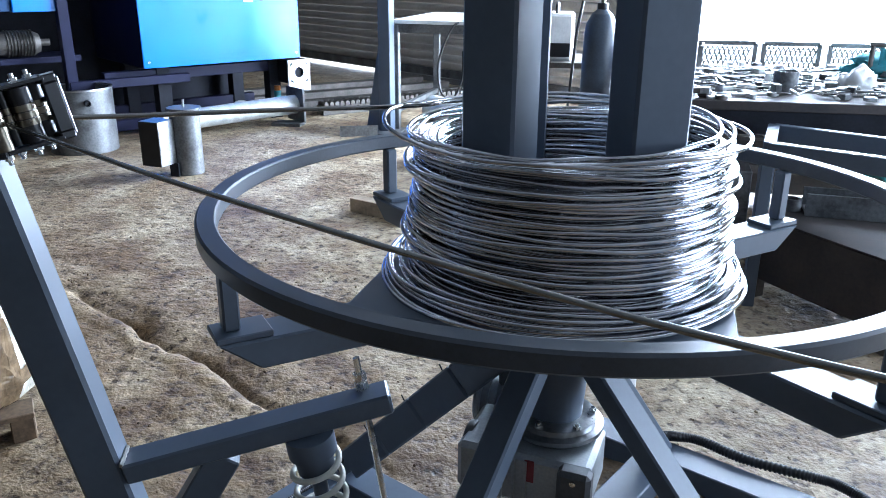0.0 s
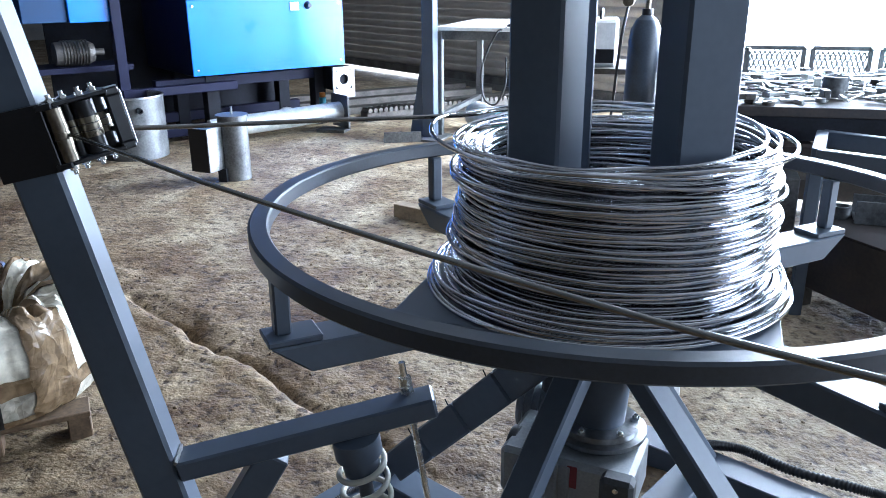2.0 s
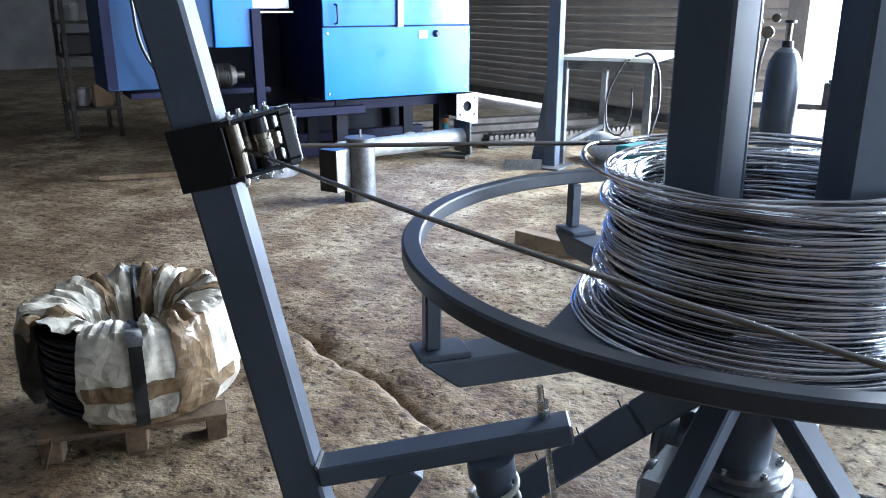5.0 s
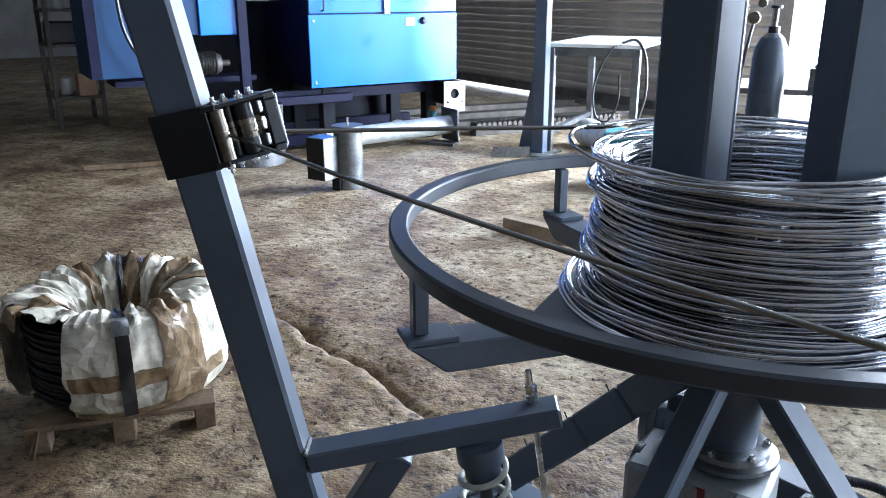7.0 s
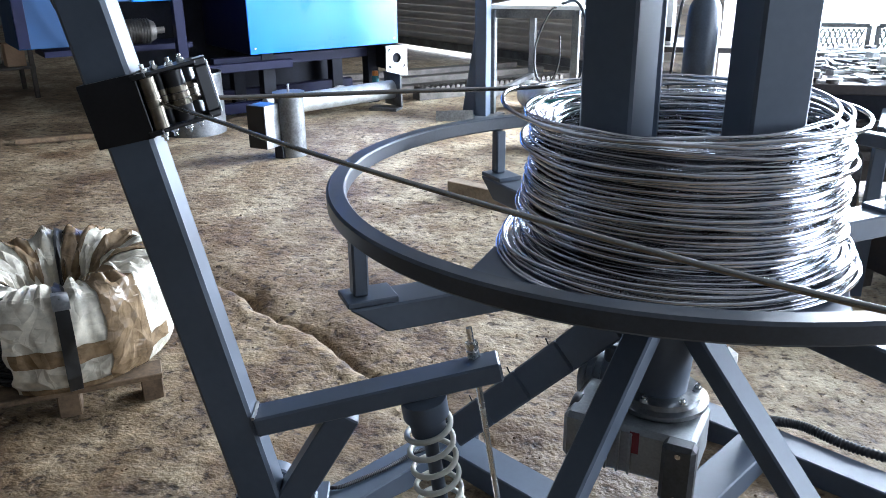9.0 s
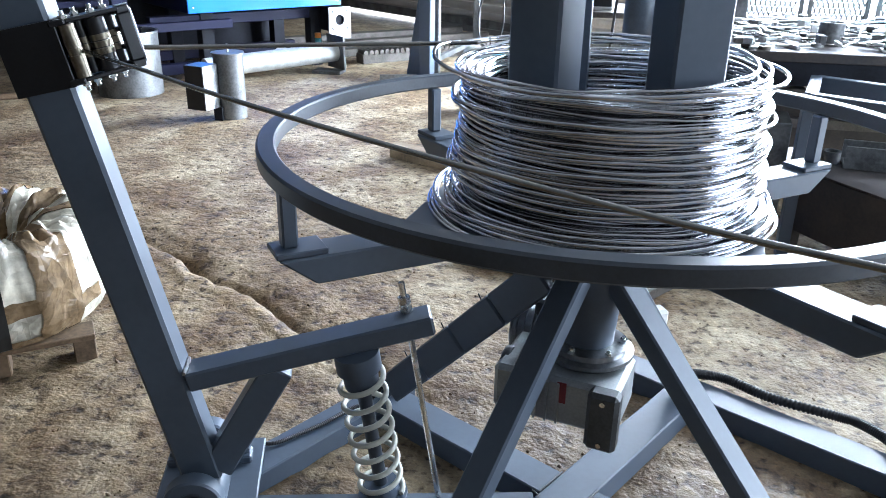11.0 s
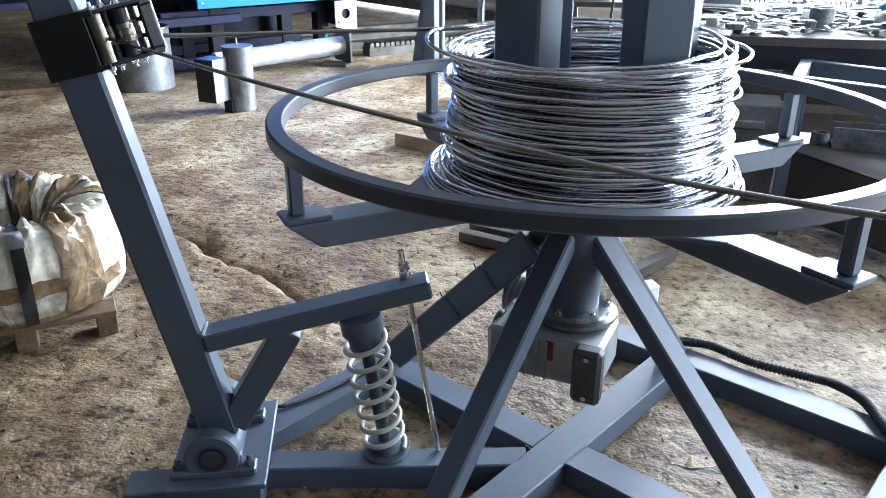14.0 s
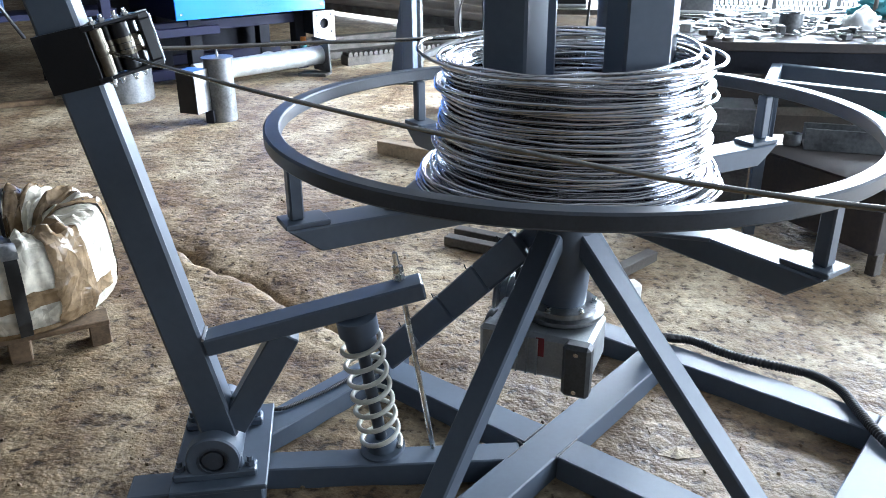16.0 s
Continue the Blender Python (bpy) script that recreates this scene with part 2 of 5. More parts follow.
def sweep(bm, pts, r, seg=8, closed=False, radii=None):
    pts = [Vector(p) for p in pts]
    n = len(pts)
    rings = []
    nrm = None
    for i, p in enumerate(pts):
        a = pts[(i - 1) % n] if (closed or i) else pts[0]
        c = pts[(i + 1) % n] if (closed or i < n - 1) else pts[-1]
        d = (c - a).normalized()
        if nrm is None:
            nrm = Vector((0, 0, 1)) if abs(d.z) < 0.9 else Vector((1, 0, 0))
        nrm = (nrm - d * nrm.dot(d)).normalized()
        bn = d.cross(nrm)
        rr = radii[i] if radii else r
        rings.append([bm.verts.new(p + rr * (math.cos(2 * math.pi * k / seg) * nrm + math.sin(2 * math.pi * k / seg) * bn)) for k in range(seg)])
    for i in range(n if closed else n - 1):
        a, b = rings[i], rings[(i + 1) % n]
        for k in range(seg):
            bm.faces.new((a[k], a[(k + 1) % seg], b[(k + 1) % seg], b[k]))
    if not closed:
        bm.faces.new(rings[0][::-1])
        bm.faces.new(rings[-1])
    return bm


def lathe(bm, prof, seg=32, m=Matrix()):
    rings = [[bm.verts.new(m @ Vector((r * math.cos(2 * math.pi * k / seg), r * math.sin(2 * math.pi * k / seg), z))) for k in range(seg)] for r, z in prof]
    for a, b in zip(rings, rings[1:]):
        for k in range(seg):
            bm.faces.new((a[k], a[(k + 1) % seg], b[(k + 1) % seg], b[k]))
    return bm


def curve_pts(ctrl, n=10):
    """A smooth line through the control points."""
    c = [Vector(p) for p in ctrl]
    c = [2 * c[0] - c[1]] + c + [2 * c[-1] - c[-2]]
    out = []
    for i in range(1, len(c) - 2):
        for k in range(n):
            t = k / n
            out.append(0.5 * (2 * c[i] + (c[i + 1] - c[i - 1]) * t + (2 * c[i - 1] - 5 * c[i] + 4 * c[i + 1] - c[i + 2]) * t * t + (3 * c[i] - c[i - 1] - 3 * c[i + 1] + c[i + 2]) * t ** 3))
    return out + [c[-2]]


def mesh_of(name, bm, material, smooth=20):
    me = bpy.data.meshes.new(name)
    bmesh.ops.recalc_face_normals(bm, faces=bm.faces)
    ang = radians(smooth)
    for f in bm.faces:
        f.smooth = True
    for e in bm.edges:
        if len(e.link_faces) == 2 and e.calc_face_angle(0) > ang:
            e.smooth = False
    bm.to_mesh(me)
    bm.free()
    me.materials.append(material)
    return me


def part(name, bm, material, parent=None, label="", smooth=20):
    ob = new(name, mesh_of(name, bm, material, smooth))
    if parent:
        ob.parent = parent
    return tagged(ob, label) if label else ob


def thing(name, label, category, group="", m=None, kind=""):
    ob = new(name)
    if m is not None:
        ob.matrix_world = m
    return tagged(ob, label, category, group, kind)


def B():
    return bmesh.new()


T = Matrix.Translation


def hexbolt(bm, m, r=0.011, h=0.009, shank=0.014):
    cyl(bm, r, h, m @ T((0, 0, h / 2)), 6)
    cyl(bm, r * 0.55, shank, m @ T((0, 0, h + shank / 2)), 10)
    return bm


# ---- building ----
def wall_piece(name, s0, s1, b0, b1, z0, z1, material=None):
    bm = box(B(), (s1 - s0, b1 - b0, z1 - z0), T(((s0 + s1) / 2, (b0 + b1) / 2, (z0 + z1) / 2)))
    ob = part(name, bm, material or M_WALL)
    ob.matrix_world = MB
    return tagged(ob, kind="structure")


def ground_height(x, y):
    h = 0.010 * (noise.noise((x * 0.7, y * 0.7, 3.0))) + 0.006 * noise.noise((x * 2.6, y * 2.6, 1.0))
    h += 0.006 * noise.noise((x * 9, y * 9, 5.0)) - 0.010 * max(0.0, abs(noise.noise((x * 15, y * 15, 8.0))) - 0.22) + 0.003 * noise.noise((x * 23, y * 23, 2.0))
    # broken slab edge running past the pallet towards the machine base
    line = 1.06 - 0.62 * (x + 1.45) + 0.05 * noise.noise((x * 3.1, 0.3, 2.0)) + 0.025 * noise.noise((x * 11, 0.9, 2.0))
    near = max(0.0, min(1.0, (x + 2.6) / 0.5)) * max(0.0, min(1.0, (-0.35 - x) / 0.4))
    d = y - line
    step = 1 / (1 + math.exp(max(-40, min(40, d / 0.012))))
    h += near * (0.017 * step - (0.058 * math.exp(-((d - 0.030) / 0.026) ** 2) + 0.022 * math.exp(-((d - 0.08) / 0.08) ** 2)) * max(0.35, 0.85 + 0.9 * noise.noise((x * 4, y * 4, 0.0))))
    # thin crack on the near slab
    line2 = line - 0.13 + 0.05 * noise.noise((x * 6, 4.0, 1.0))
    h -= near * 0.012 * math.exp(-((y - line2) / 0.012) ** 2)
    # cracks under the turntable
    line3 = 0.42 - 0.25 * x + 0.06 * noise.noise((x * 5, 7.0, 2.0))
    h -= max(0.0, 1 - abs(x - 0.25) / 0.9) * 0.013 * math.exp(-((y - line3) / 0.014) ** 2)
    return h


def axis_steps(lo, a, b, hi, fine, coarse):
    left, right = [], []
    x, s = a, fine
    while x > lo:
        s = min(s * 1.25, coarse)
        x -= s
        left.append(x)
    x, s = b, fine
    while x < hi:
        s = min(s * 1.25, coarse)
        x += s
        right.append(x)
    return left[::-1] + list(np.arange(a, b + fine / 2, fine)) + right


xs = axis_steps(-60, -2.7, 1.7, 60, 0.019, 8.0)
ys = axis_steps(-60, -0.7, 3.2, 60, 0.019, 8.0)
verts = [(x, y, ground_height(x, y) * max(0, min(1, (14 - max(abs(x), abs(y))) / 6))) for y in ys for x in xs]
nx = len(xs)
faces = [(j * nx + i, j * nx + i + 1, (j + 1) * nx + i + 1, (j + 1) * nx + i) for j in range(len(ys) - 1) for i in range(nx - 1)]
gm = bpy.data.meshes.new("ground")
gm.from_pydata(verts, [], faces)
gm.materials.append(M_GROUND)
for p in gm.polygons:
    p.use_smooth = True
tagged(new("ground", gm), "worn dusty concrete workshop floor with cracks", "floor", kind="structure")

wall_piece("wall_north", -14, -7.6, 0, 0.25, 0, 5.2)
wall_piece("wall_north_lintel", -7.6, 2.8, 0, 0.25, 4.2, 5.2)
wall_piece("wall_north_pier", 2.8, 3.05, 0, 0.25, 0, 5.2)
wall_piece("wall_gate_lintel", 3.05, 7.8, 0, 0.25, 4.3, 5.2)
wall_piece("wall_north_end", 7.8, 11.3, 0, 0.25, 0, 5.2)
wall_piece("wall_east_a", 11.3, 11.55, -0.2, 0.25, 0, 5.2)
wall_piece("wall_east_lintel", 11.3, 11.55, -4.3, -0.2, 4.2, 5.2)
wall_piece("wall_east_b", 11.3, 11.55, -20, -4.3, 0, 5.2)
wall_piece("wall_south", -14, 11.3, -20.25, -20, 0, 5.2)
wall_piece("wall_west", -14.25, -14, -20.25, 0.25, 0, 5.2)
tagged(wall_piece("ceiling", -14.25, 11.55, -20.25, 0.25, 5.2, 5.35, M_CEIL), "pale sheet ceiling", "ceiling")
bd = part("backdrop", box(B(), (26, 0.1, 7), T((2.5, 1.3, 3.2))), M_DAY)
bd.matrix_world = MB
tagged(bd, "overexposed daylight outside the gate", "backdrop", kind="structure")

tagged(wall_piece("door_sill", -1.3, 2.8, 0.0, 0.12, 0.0, 0.075), "low concrete sill under the shutter", "sill")

# roller shutter with separate slats, raised a little above the floor
shutter = thing("roller_shutter", "grey steel roller shutter almost closed", "shutter", m=MB)
prof_bm = B()
prof = [(0.006, -0.064), (0.003, -0.048), (-0.018, -0.036), (-0.024, -0.010), (-0.024, 0.020), (-0.016, 0.042), (0.0, 0.050), (0.0, 0.0545)]
rows_ = [[prof_bm.verts.new((x, y, z)) for y, z in prof] for x in (-5.2, 5.2)]
for k in range(len(prof) - 1):
    prof_bm.faces.new((rows_[0][k], rows_[0][k + 1], rows_[1][k + 1], rows_[1][k]))
slat_mesh = mesh_of("slat", prof_bm, M_SHUTTER, 60)
for k in range(38):
    s_ = new("slat", slat_mesh)
    s_.parent = shutter
    s_.matrix_local = T((-2.4, 0.06, 0.235 + 0.11 * k))
part("bottom_rail", box(B(), (10.4, 0.05, 0.12), T((-2.4, 0.06, 0.125)), 0.006), M_DULL, shutter)

# ---- turntable base ----
UX, VX = Vector((0.492, 0.870, 0)), Vector((0.870, -0.492, 0))
C0 = Vector((0.010, 0.025, 0))
TB = 0.08
TW = 0.112
AXIS = Vector((0.020, 0.050, 0))


def uv(u, v, z=0.0):
    return C0 + UX * u + VX * v + Vector((0, 0, z))


decoiler = thing("decoiler", "grey painted steel turntable stand on a welded tube base", "decoiler")
part("cross_beam", bar(B(), uv(-0.80, 0, TB / 2), uv(0.664, 0, TB / 2), TW, TB), M_GREY, decoiler)
for a, b in ((0.058, 0.712), (-0.058, -0.667)):
    part("cross_beam", bar(B(), uv(0, a, TB / 2), uv(0, b * 1.018, TB / 2), TW, TB - 0.001), M_GREY, decoiler)
part("side_beam", bar(B(), uv(-0.75, 0.784, TB / 2), uv(0.78, 0.784, TB / 2), TW, TB), M_GREY, decoiler)
part("side_beam", bar(B(), uv(-0.78, -0.725, TB / 2), uv(0.10, -0.725, TB / 2), TW, TB), M_GREY, decoiler)
part("side_beam", bar(B(), uv(0.722, -0.30, TB / 2), uv(0.722, 0.725, TB / 2), TW, TB - 0.001), M_GREY, decoiler)
part("brace_beam", bar(B(), (-0.075, -0.036, TB / 2 - 0.001), (-0.86, -0.235, TB / 2 - 0.001), 0.084, TB - 0.002), M_GREY, decoiler)


def weld_bead(p, q, r=0.003):
    p, q = Vector(p), Vector(q)
    n = max(4, int((q - p).length / 0.006))
    pts = [p.lerp(q, k / n) + Vector((noise.noise((k * 0.9, p.x * 9, 1)), noise.noise((k * 0.9, p.y * 9, 4)), 0)) * 0.002 for k in range(n + 1)]
    return sweep(B(), pts, r, 6, radii=[r * (0.75 + 0.5 * abs(noise.noise((k * 1.7, 0.3, p.x)))) for k in range(n + 1)])


for a, b in (((-0.105, -0.080, TB), (-0.066, -0.012, TB)), ((-0.066, -0.012, TB), (-0.086, 0.006, TB)), ((uv(-0.056, -0.058, TB)), (uv(0.056, -0.058, TB))), ((uv(-0.056, 0.058, TB)), (uv(0.056, 0.058, TB))), ((uv(-0.056, 0.714, TB)), (uv(0.056, 0.714, TB)))):
    part("weld_seam", weld_bead(a, b), M_DULL, decoiler)

# four sloping legs up to the hub
for d, tray in ((VX, 0), (-VX, 1), (UX, 0), (-UX, 0)):
    top = AXIS + d * (0.045 if d is VX else 0.065) + Vector((0, 0, 0.755))
    foot = C0 + d * (0.62 if d.y < -0.6 else 0.678 if d is VX else 0.71) + Vector((0, 0, 0.085))
    part("leg", bar(B(), foot, top, 0.070, 0.050, 0.005), M_GREY, decoiler)
    if tray:
        side = Vector((0, 0, 1)).cross(d).normalized()
        for k in range(4):
            p0, p1 = foot.lerp(top, 0.12 + 0.205 * k), foot.lerp(top, 0.322 + 0.205 * k)
            o = -0.052 * side + Vector((0, 0, -0.012)) if side.y > 0 else 0.052 * side + Vector((0, 0, -0.012))
            part("cable_cover", bar(B(), p0 + o, p1 + o, 0.034, 0.092, 0.005), M_GREY, decoiler)

part("hub", lathe(B(), [(0.001, 0.542), (0.066, 0.542), (0.070, 0.60), (0.078, 0.74), (0.080, 0.84), (0.001, 0.84)], 36, T(AXIS)), M_GREY, decoiler)
part("bearing_collar", lathe(B(), [(0.001, 0.822), (0.115, 0.822), (0.115, 0.845), (0.001, 0.845)], 36, T(AXIS)), M_RING, decoiler)

# gear motor below the hub
gearmotor = thing("gear_motor", "light grey worm gear motor hanging under the turntable", "motor", m=T((-0.025, -0.005, 0.442)) @ pose(0, 0, 0, 0, 0, -12))
gb = box(B(), (0.31, 0.20, 0.128), Matrix(), 0.012)
part("gearbox", gb, M_GEAR, gearmotor)
for k in range(6):
    part("cooling_rib", box(B(), (0.006, 0.206, 0.115), T((0.09 - 0.012 * k + 0.05, 0.006, 0)), 0.001), M_GEAR, gearmotor)
for k in range(5):
    part("cooling_rib", box(B(), (0.006, 0.012, 0.11), T((-0.10 + 0.028 * k, -0.104, 0)), 0.001), M_GEAR, gearmotor)
ec = box(B(), (0.075, 0.05, 0.155), T((0.125, -0.106, -0.012)), 0.01)
part("corner_cover", ec, M_GEARDARK, gearmotor)
for z in (0.045, -0.068):
    part("screw", hexbolt(B(), T((0.125, -0.132, z)) @ pose(0, 0, 0, 90), 0.007, 0.004, 0.001), M_BOLT, gearmotor)
part("label", box(B(), (0.022, 0.003, 0.055), T((0.02, -0.102, 0.03))), M_RED, gearmotor)
part("side_flange", cyl(B(), 0.06, 0.02, T((-0.145, -0.02, 0.01)) @ pose(0, 0, 0, 0, 90), 28, bev=0.004), M_GEARDARK, gearmotor)
mb = lathe(B(), [(0.001, -0.11), (0.062, -0.11), (0.07, -0.10), (0.07, 0.10), (0.062, 0.11), (0.001, 0.11)], 28, T((-0.08, 0.17, 0.03)) @ pose(0, 0, 0, 0, 90))
part("motor_body", mb, M_GEAR, gearmotor)
for k in range(10):
    part("motor_fin", lathe(B(), [(0.068, -0.002), (0.08, -0.002), (0.08, 0.002), (0.068, 0.002)], 24, T((-0.17 + 0.02 * k, 0.17, 0.03)) @ pose(0, 0, 0, 0, 90)), M_GEAR, gearmotor)
part("terminal_box", box(B(), (0.09, 0.07, 0.05), T((-0.08, 0.15, 0.125)), 0.008), M_GEARDARK, gearmotor)
part("output_flange", lathe(B(), [(0.02, 0.062), (0.105, 0.062), (0.115, 0.070), (0.115, 0.080), (0.098, 0.084), (0.098, 0.098), (0.074, 0.102), (0.02, 0.102)], 40, T((0.036, 0.062, 0))), M_STEEL, gearmotor)
for k in range(6):
    a = 2 * math.pi * (k + 0.3) / 6
    part("bolt", hexbolt(B(), T((0.036 + 0.088 * math.cos(a), 0.062 + 0.088 * math.sin(a), 0.098)), 0.009, 0.008, 0.006), M_BOLT, gearmotor)

# rotating table: spokes, posts, ring, plate and mandrel columns
turntable = thing("turntable", "grey steel turntable with an outer guide ring on four posts", "turntable", m=T((0.009, 0.060, 0)))
ZS, ZR, RR = 0.895, 1.075, 0.770


def spoke_mesh():
    bm = B()
    w, h, r0, r1, cut = 0.046, 0.060, 0.03, 0.768, 0.075
    sec = []
    for x, lo in ((r0, 0), (r1, 1)):
        xb = x - (cut if lo else 0)
        sec.append([bm.verts.new(p) for p in ((x, -w, ZS), (x, w, ZS), (xb, w, ZS - h), (xb, -w, ZS - h))])
    a, b = sec
    for k in range(4):
        bm.faces.new((a[k], a[(k + 1) % 4], b[(k + 1) % 4], b[k]))
    bm.faces.new(a[::-1])
    bm.faces.new(b)
    bmesh.ops.bevel(bm, geom=list(bm.edges), offset=0.004, segments=1, affect="EDGES")
    return mesh_of("spoke", bm, M_GREY)


sm = spoke_mesh()
pm = mesh_of("post", box(B(), (0.032, 0.032, ZR - 0.038 - ZS - 0.012), T((0.735, 0, (ZS + 0.012 + ZR - 0.038) / 2)), 0.004), M_GREY)
fm = mesh_of("foot_plate", box(B(), (0.105, 0.078, 0.012), T((0.718, 0, ZS + 0.006)), 0.002), M_GREY)
for ang in (39.5, 134.0, 217.6, 315.4):
    for nm, me in (("spoke", sm), ("post", pm), ("foot_plate", fm)):
        o = new(nm, me)
        o.parent = turntable
        o.matrix_local = pose(0, 0, 0, 0, 0, ang)
RW, RH = 0.041, 0.037
ring_prof = [(RR - RW, ZR - RH + 0.004), (RR - RW, ZR - 0.004), (RR - RW + 0.004, ZR), (RR - 0.005, ZR), (RR, ZR - 0.005), (RR, ZR - RH + 0.005), (RR - 0.005, ZR - RH), (RR - RW + 0.004, ZR - RH), (RR - RW, ZR - RH + 0.004)]
part("guide_ring", lathe(B(), ring_prof, 160), M_RING, turntable, "dark grey rolled guide ring", 24)
bm = box(B(), (0.74, 0.74, 0.010), pose(0, 0, ZS + 0.006, 0, 0, 38.5 + 45), 0.002)
part("coil_plate", bm, M_GREY, turntable)
ZC = ZS + 0.012
for x, y, rz in ((-0.123, -0.174, -22), (0.151, -0.195, 24), (-0.116, 0.125, 23), (0.194, 0.125, -23)):
    cb = box(B(), (0.112, 0.112, 0.90), pose(x, y, ZC + 0.45, 0, 0, rz), 0.006)
    part("column", cb, M_GREY, turntable)

# ---- wire coil on the plate ----
coil = thing("wire_coil", "thick coil of bright drawn steel wire on the turntable", "wire coil", m=T((AXIS.x, AXIS.y, ZC)))
rnd = random.Random(7)
WR = 0.0047


def loop_pts(cx, cy, r, z, tx, ty, wob, seed, n=84):
    out = []
    for k in range(n):
        a = 2 * math.pi * k / n
        c, s = math.cos(a), math.sin(a)
        rr = r + wob * noise.noise((c * 1.3 + seed, s * 1.3, seed * 0.7))
        zz = z + tx * c * r + ty * s * r + wob * 0.8 * noise.noise((c * 1.7 + 5, s * 1.7, seed * 1.3))
        out.append((cx + rr * c, cy + rr * s, zz))
    return out


H_COIL = 0.292
turns = 29
for i in range(turns):
    zc = 0.012 + (H_COIL - 0.012) * i / (turns - 1)
    bulge = 0.338 + 0.010 * math.sin(i * 0.9) + (0.008 if 8 < i < 14 else 0)
    for lay in range(4):
        r = bulge - 0.013 * lay - rnd.uniform(0, 0.010)
        wl = B()
        sweep(wl, loop_pts(rnd.uniform(-0.008, 0.008), rnd.uniform(-0.008, 0.008), r, zc + rnd.uniform(-0.006, 0.006) + (0.0 if i > 1 else 0.004 * lay), rnd.uniform(-0.016, 0.016), rnd.uniform(-0.016, 0.016), 0.010, rnd.uniform(0, 60)), WR, 8, True)
        part("winding", wl, M_WIRE, coil, smooth=80)
for cx, cy, r, z, tx, ty in ((-0.045, 0.0, 0.345, 0.318, -0.035, 0.02), (-0.02, -0.01, 0.318, 0.325, 0.03, 0.03), (0.01, 0.01, 0.35, 0.306, 0.02, -0.02), (0.0, 0.02, 0.33, 0.303, 0.0, 0.03), (0.02, 0.0, 0.30, 0.312, 0.05, 0.02)):
    part("loose_loop", sweep(B(), loop_pts(cx, cy, r, z, tx, ty, 0.012, rnd.uniform(0, 60), 110), WR, 8, True), M_WIRE, coil, smooth=80)
for cx, cy, r, z in ((-0.018, -0.012, 0.382, 0.006), (-0.012, 0.0, 0.374, 0.012), (-0.006, -0.008, 0.388, 0.007), (0.0, -0.006, 0.364, 0.020), (-0.004, -0.010, 0.376, 0.026), (-0.016, -0.004, 0.370, 0.034), (0.0, 0.0, 0.366, 0.044)):
    part("loose_loop", sweep(B(), loop_pts(cx, cy, r, z, rnd.uniform(-0.008, 0.008), rnd.uniform(-0.008, 0.008), 0.006, rnd.uniform(0, 60), 110), WR, 8, True), M_WIRE, coil, smooth=80)

# ---- dancer arm with spring ----
E1 = Vector((0.9455, 0.3256, 0))
E2 = Vector((-0.3256, 0.9455, 0))
PIV = Vector((-0.892, -0.258, 0.166))
LEAN = -11.6
MA = Matrix(((E1.x, E2.x, 0, PIV.x), (E1.y, E2.y, 0, PIV.y), (0, 0, 1, PIV.z), (0, 0, 0, 1)))
ML = MA @ pose(0, 0, 0, 0, LEAN, 0)
arm = thing("dancer_arm", "leaning grey square tube arm with a welded lever", "arm", m=ML)
part("upright", box(B(), (0.098, 0.087, 1.75), T((0, 0, 0.905)), 0.008), M_GREY, arm)
MLV = T((0.049, -0.010, 0.320)) @ pose(0, 0, 0, 0, -0.5, 0)
part("lever", box(B(), (0.60, 0.078, 0.050), MLV @ T((0.30, 0, 0)), 0.005), M_GREY, arm)
part("tube_opening", box(B(), (0.003, 0.062, 0.036), MLV @ T((0.5995, 0, 0))), M_GREY, arm, "welded tube end cap")
part("strut", bar(B(), (0.262, -0.005, 0.296), (0.040, -0.005, 0.055), 0.070, 0.075, 0.004), M_GREY, arm)
part("weld_seam", weld_bead((0.053, -0.050, 0.349), (0.053, 0.026, 0.349), 0.006), M_STEEL, arm)
part("pivot_sleeve", cyl(B(), 0.05, 0.15, pose(0, 0, 0, 90), 32), M_GREY, arm)

guide = thing("roller_guide", "black clamp sleeve carrying wire guide rollers on the arm", "wire guide", m=ML)
ZG = 1.102
for x, y, w, d in ((0, -0.0485, 0.118, 0.010), (0, 0.0485, 0.118, 0.010), (-0.054, 0, 0.010, 0.087), (0.054, 0, 0.010, 0.087)):
    part("clamp_plate", box(B(), (w, d, 0.132), T((x, y, ZG)), 0.001), M_BLACK, guide)
for z in (ZG - 0.058, ZG + 0.058):
    part("bracket_plate", box(B(), (0.108, 0.090, 0.008), pose(0.097, 0.026, z, 0, 0, 34), 0.002), M_BLACK, guide)
    part("bracket_lug", box(B(), (0.030, 0.030, 0.012), pose(0.062, -0.040, z, 0, 0, 8), 0.002), M_BLACK, guide)


def roller(x, y, r, bright=False):
    ro = part("roller", lathe(B(), [(0.004, -0.052), (r, -0.052), (r, -0.018), (r * 0.86, -0.016), (r * 0.86, 0.016), (r, 0.018), (r, 0.052), (0.004, 0.052)], 24, T((x, y, ZG))), M_BRASS if bright else M_BLACK, guide)
    for z in (-0.014, 0.0, 0.014):
        part("band", lathe(B(), [(r * 0.8, z - 0.006), (r * 1.05, z - 0.006), (r * 1.05, z + 0.006), (r * 0.8, z + 0.006)], 24, T((x, y, ZG))), M_BRASS, ro)
    for z, up in ((ZG + 0.062, 0), (ZG - 0.062, 180)):
        part("bolt", hexbolt(B(), T((x, y, z)) @ pose(0, 0, 0, up), 0.0085, 0.008, 0.009), M_BOLT, guide)


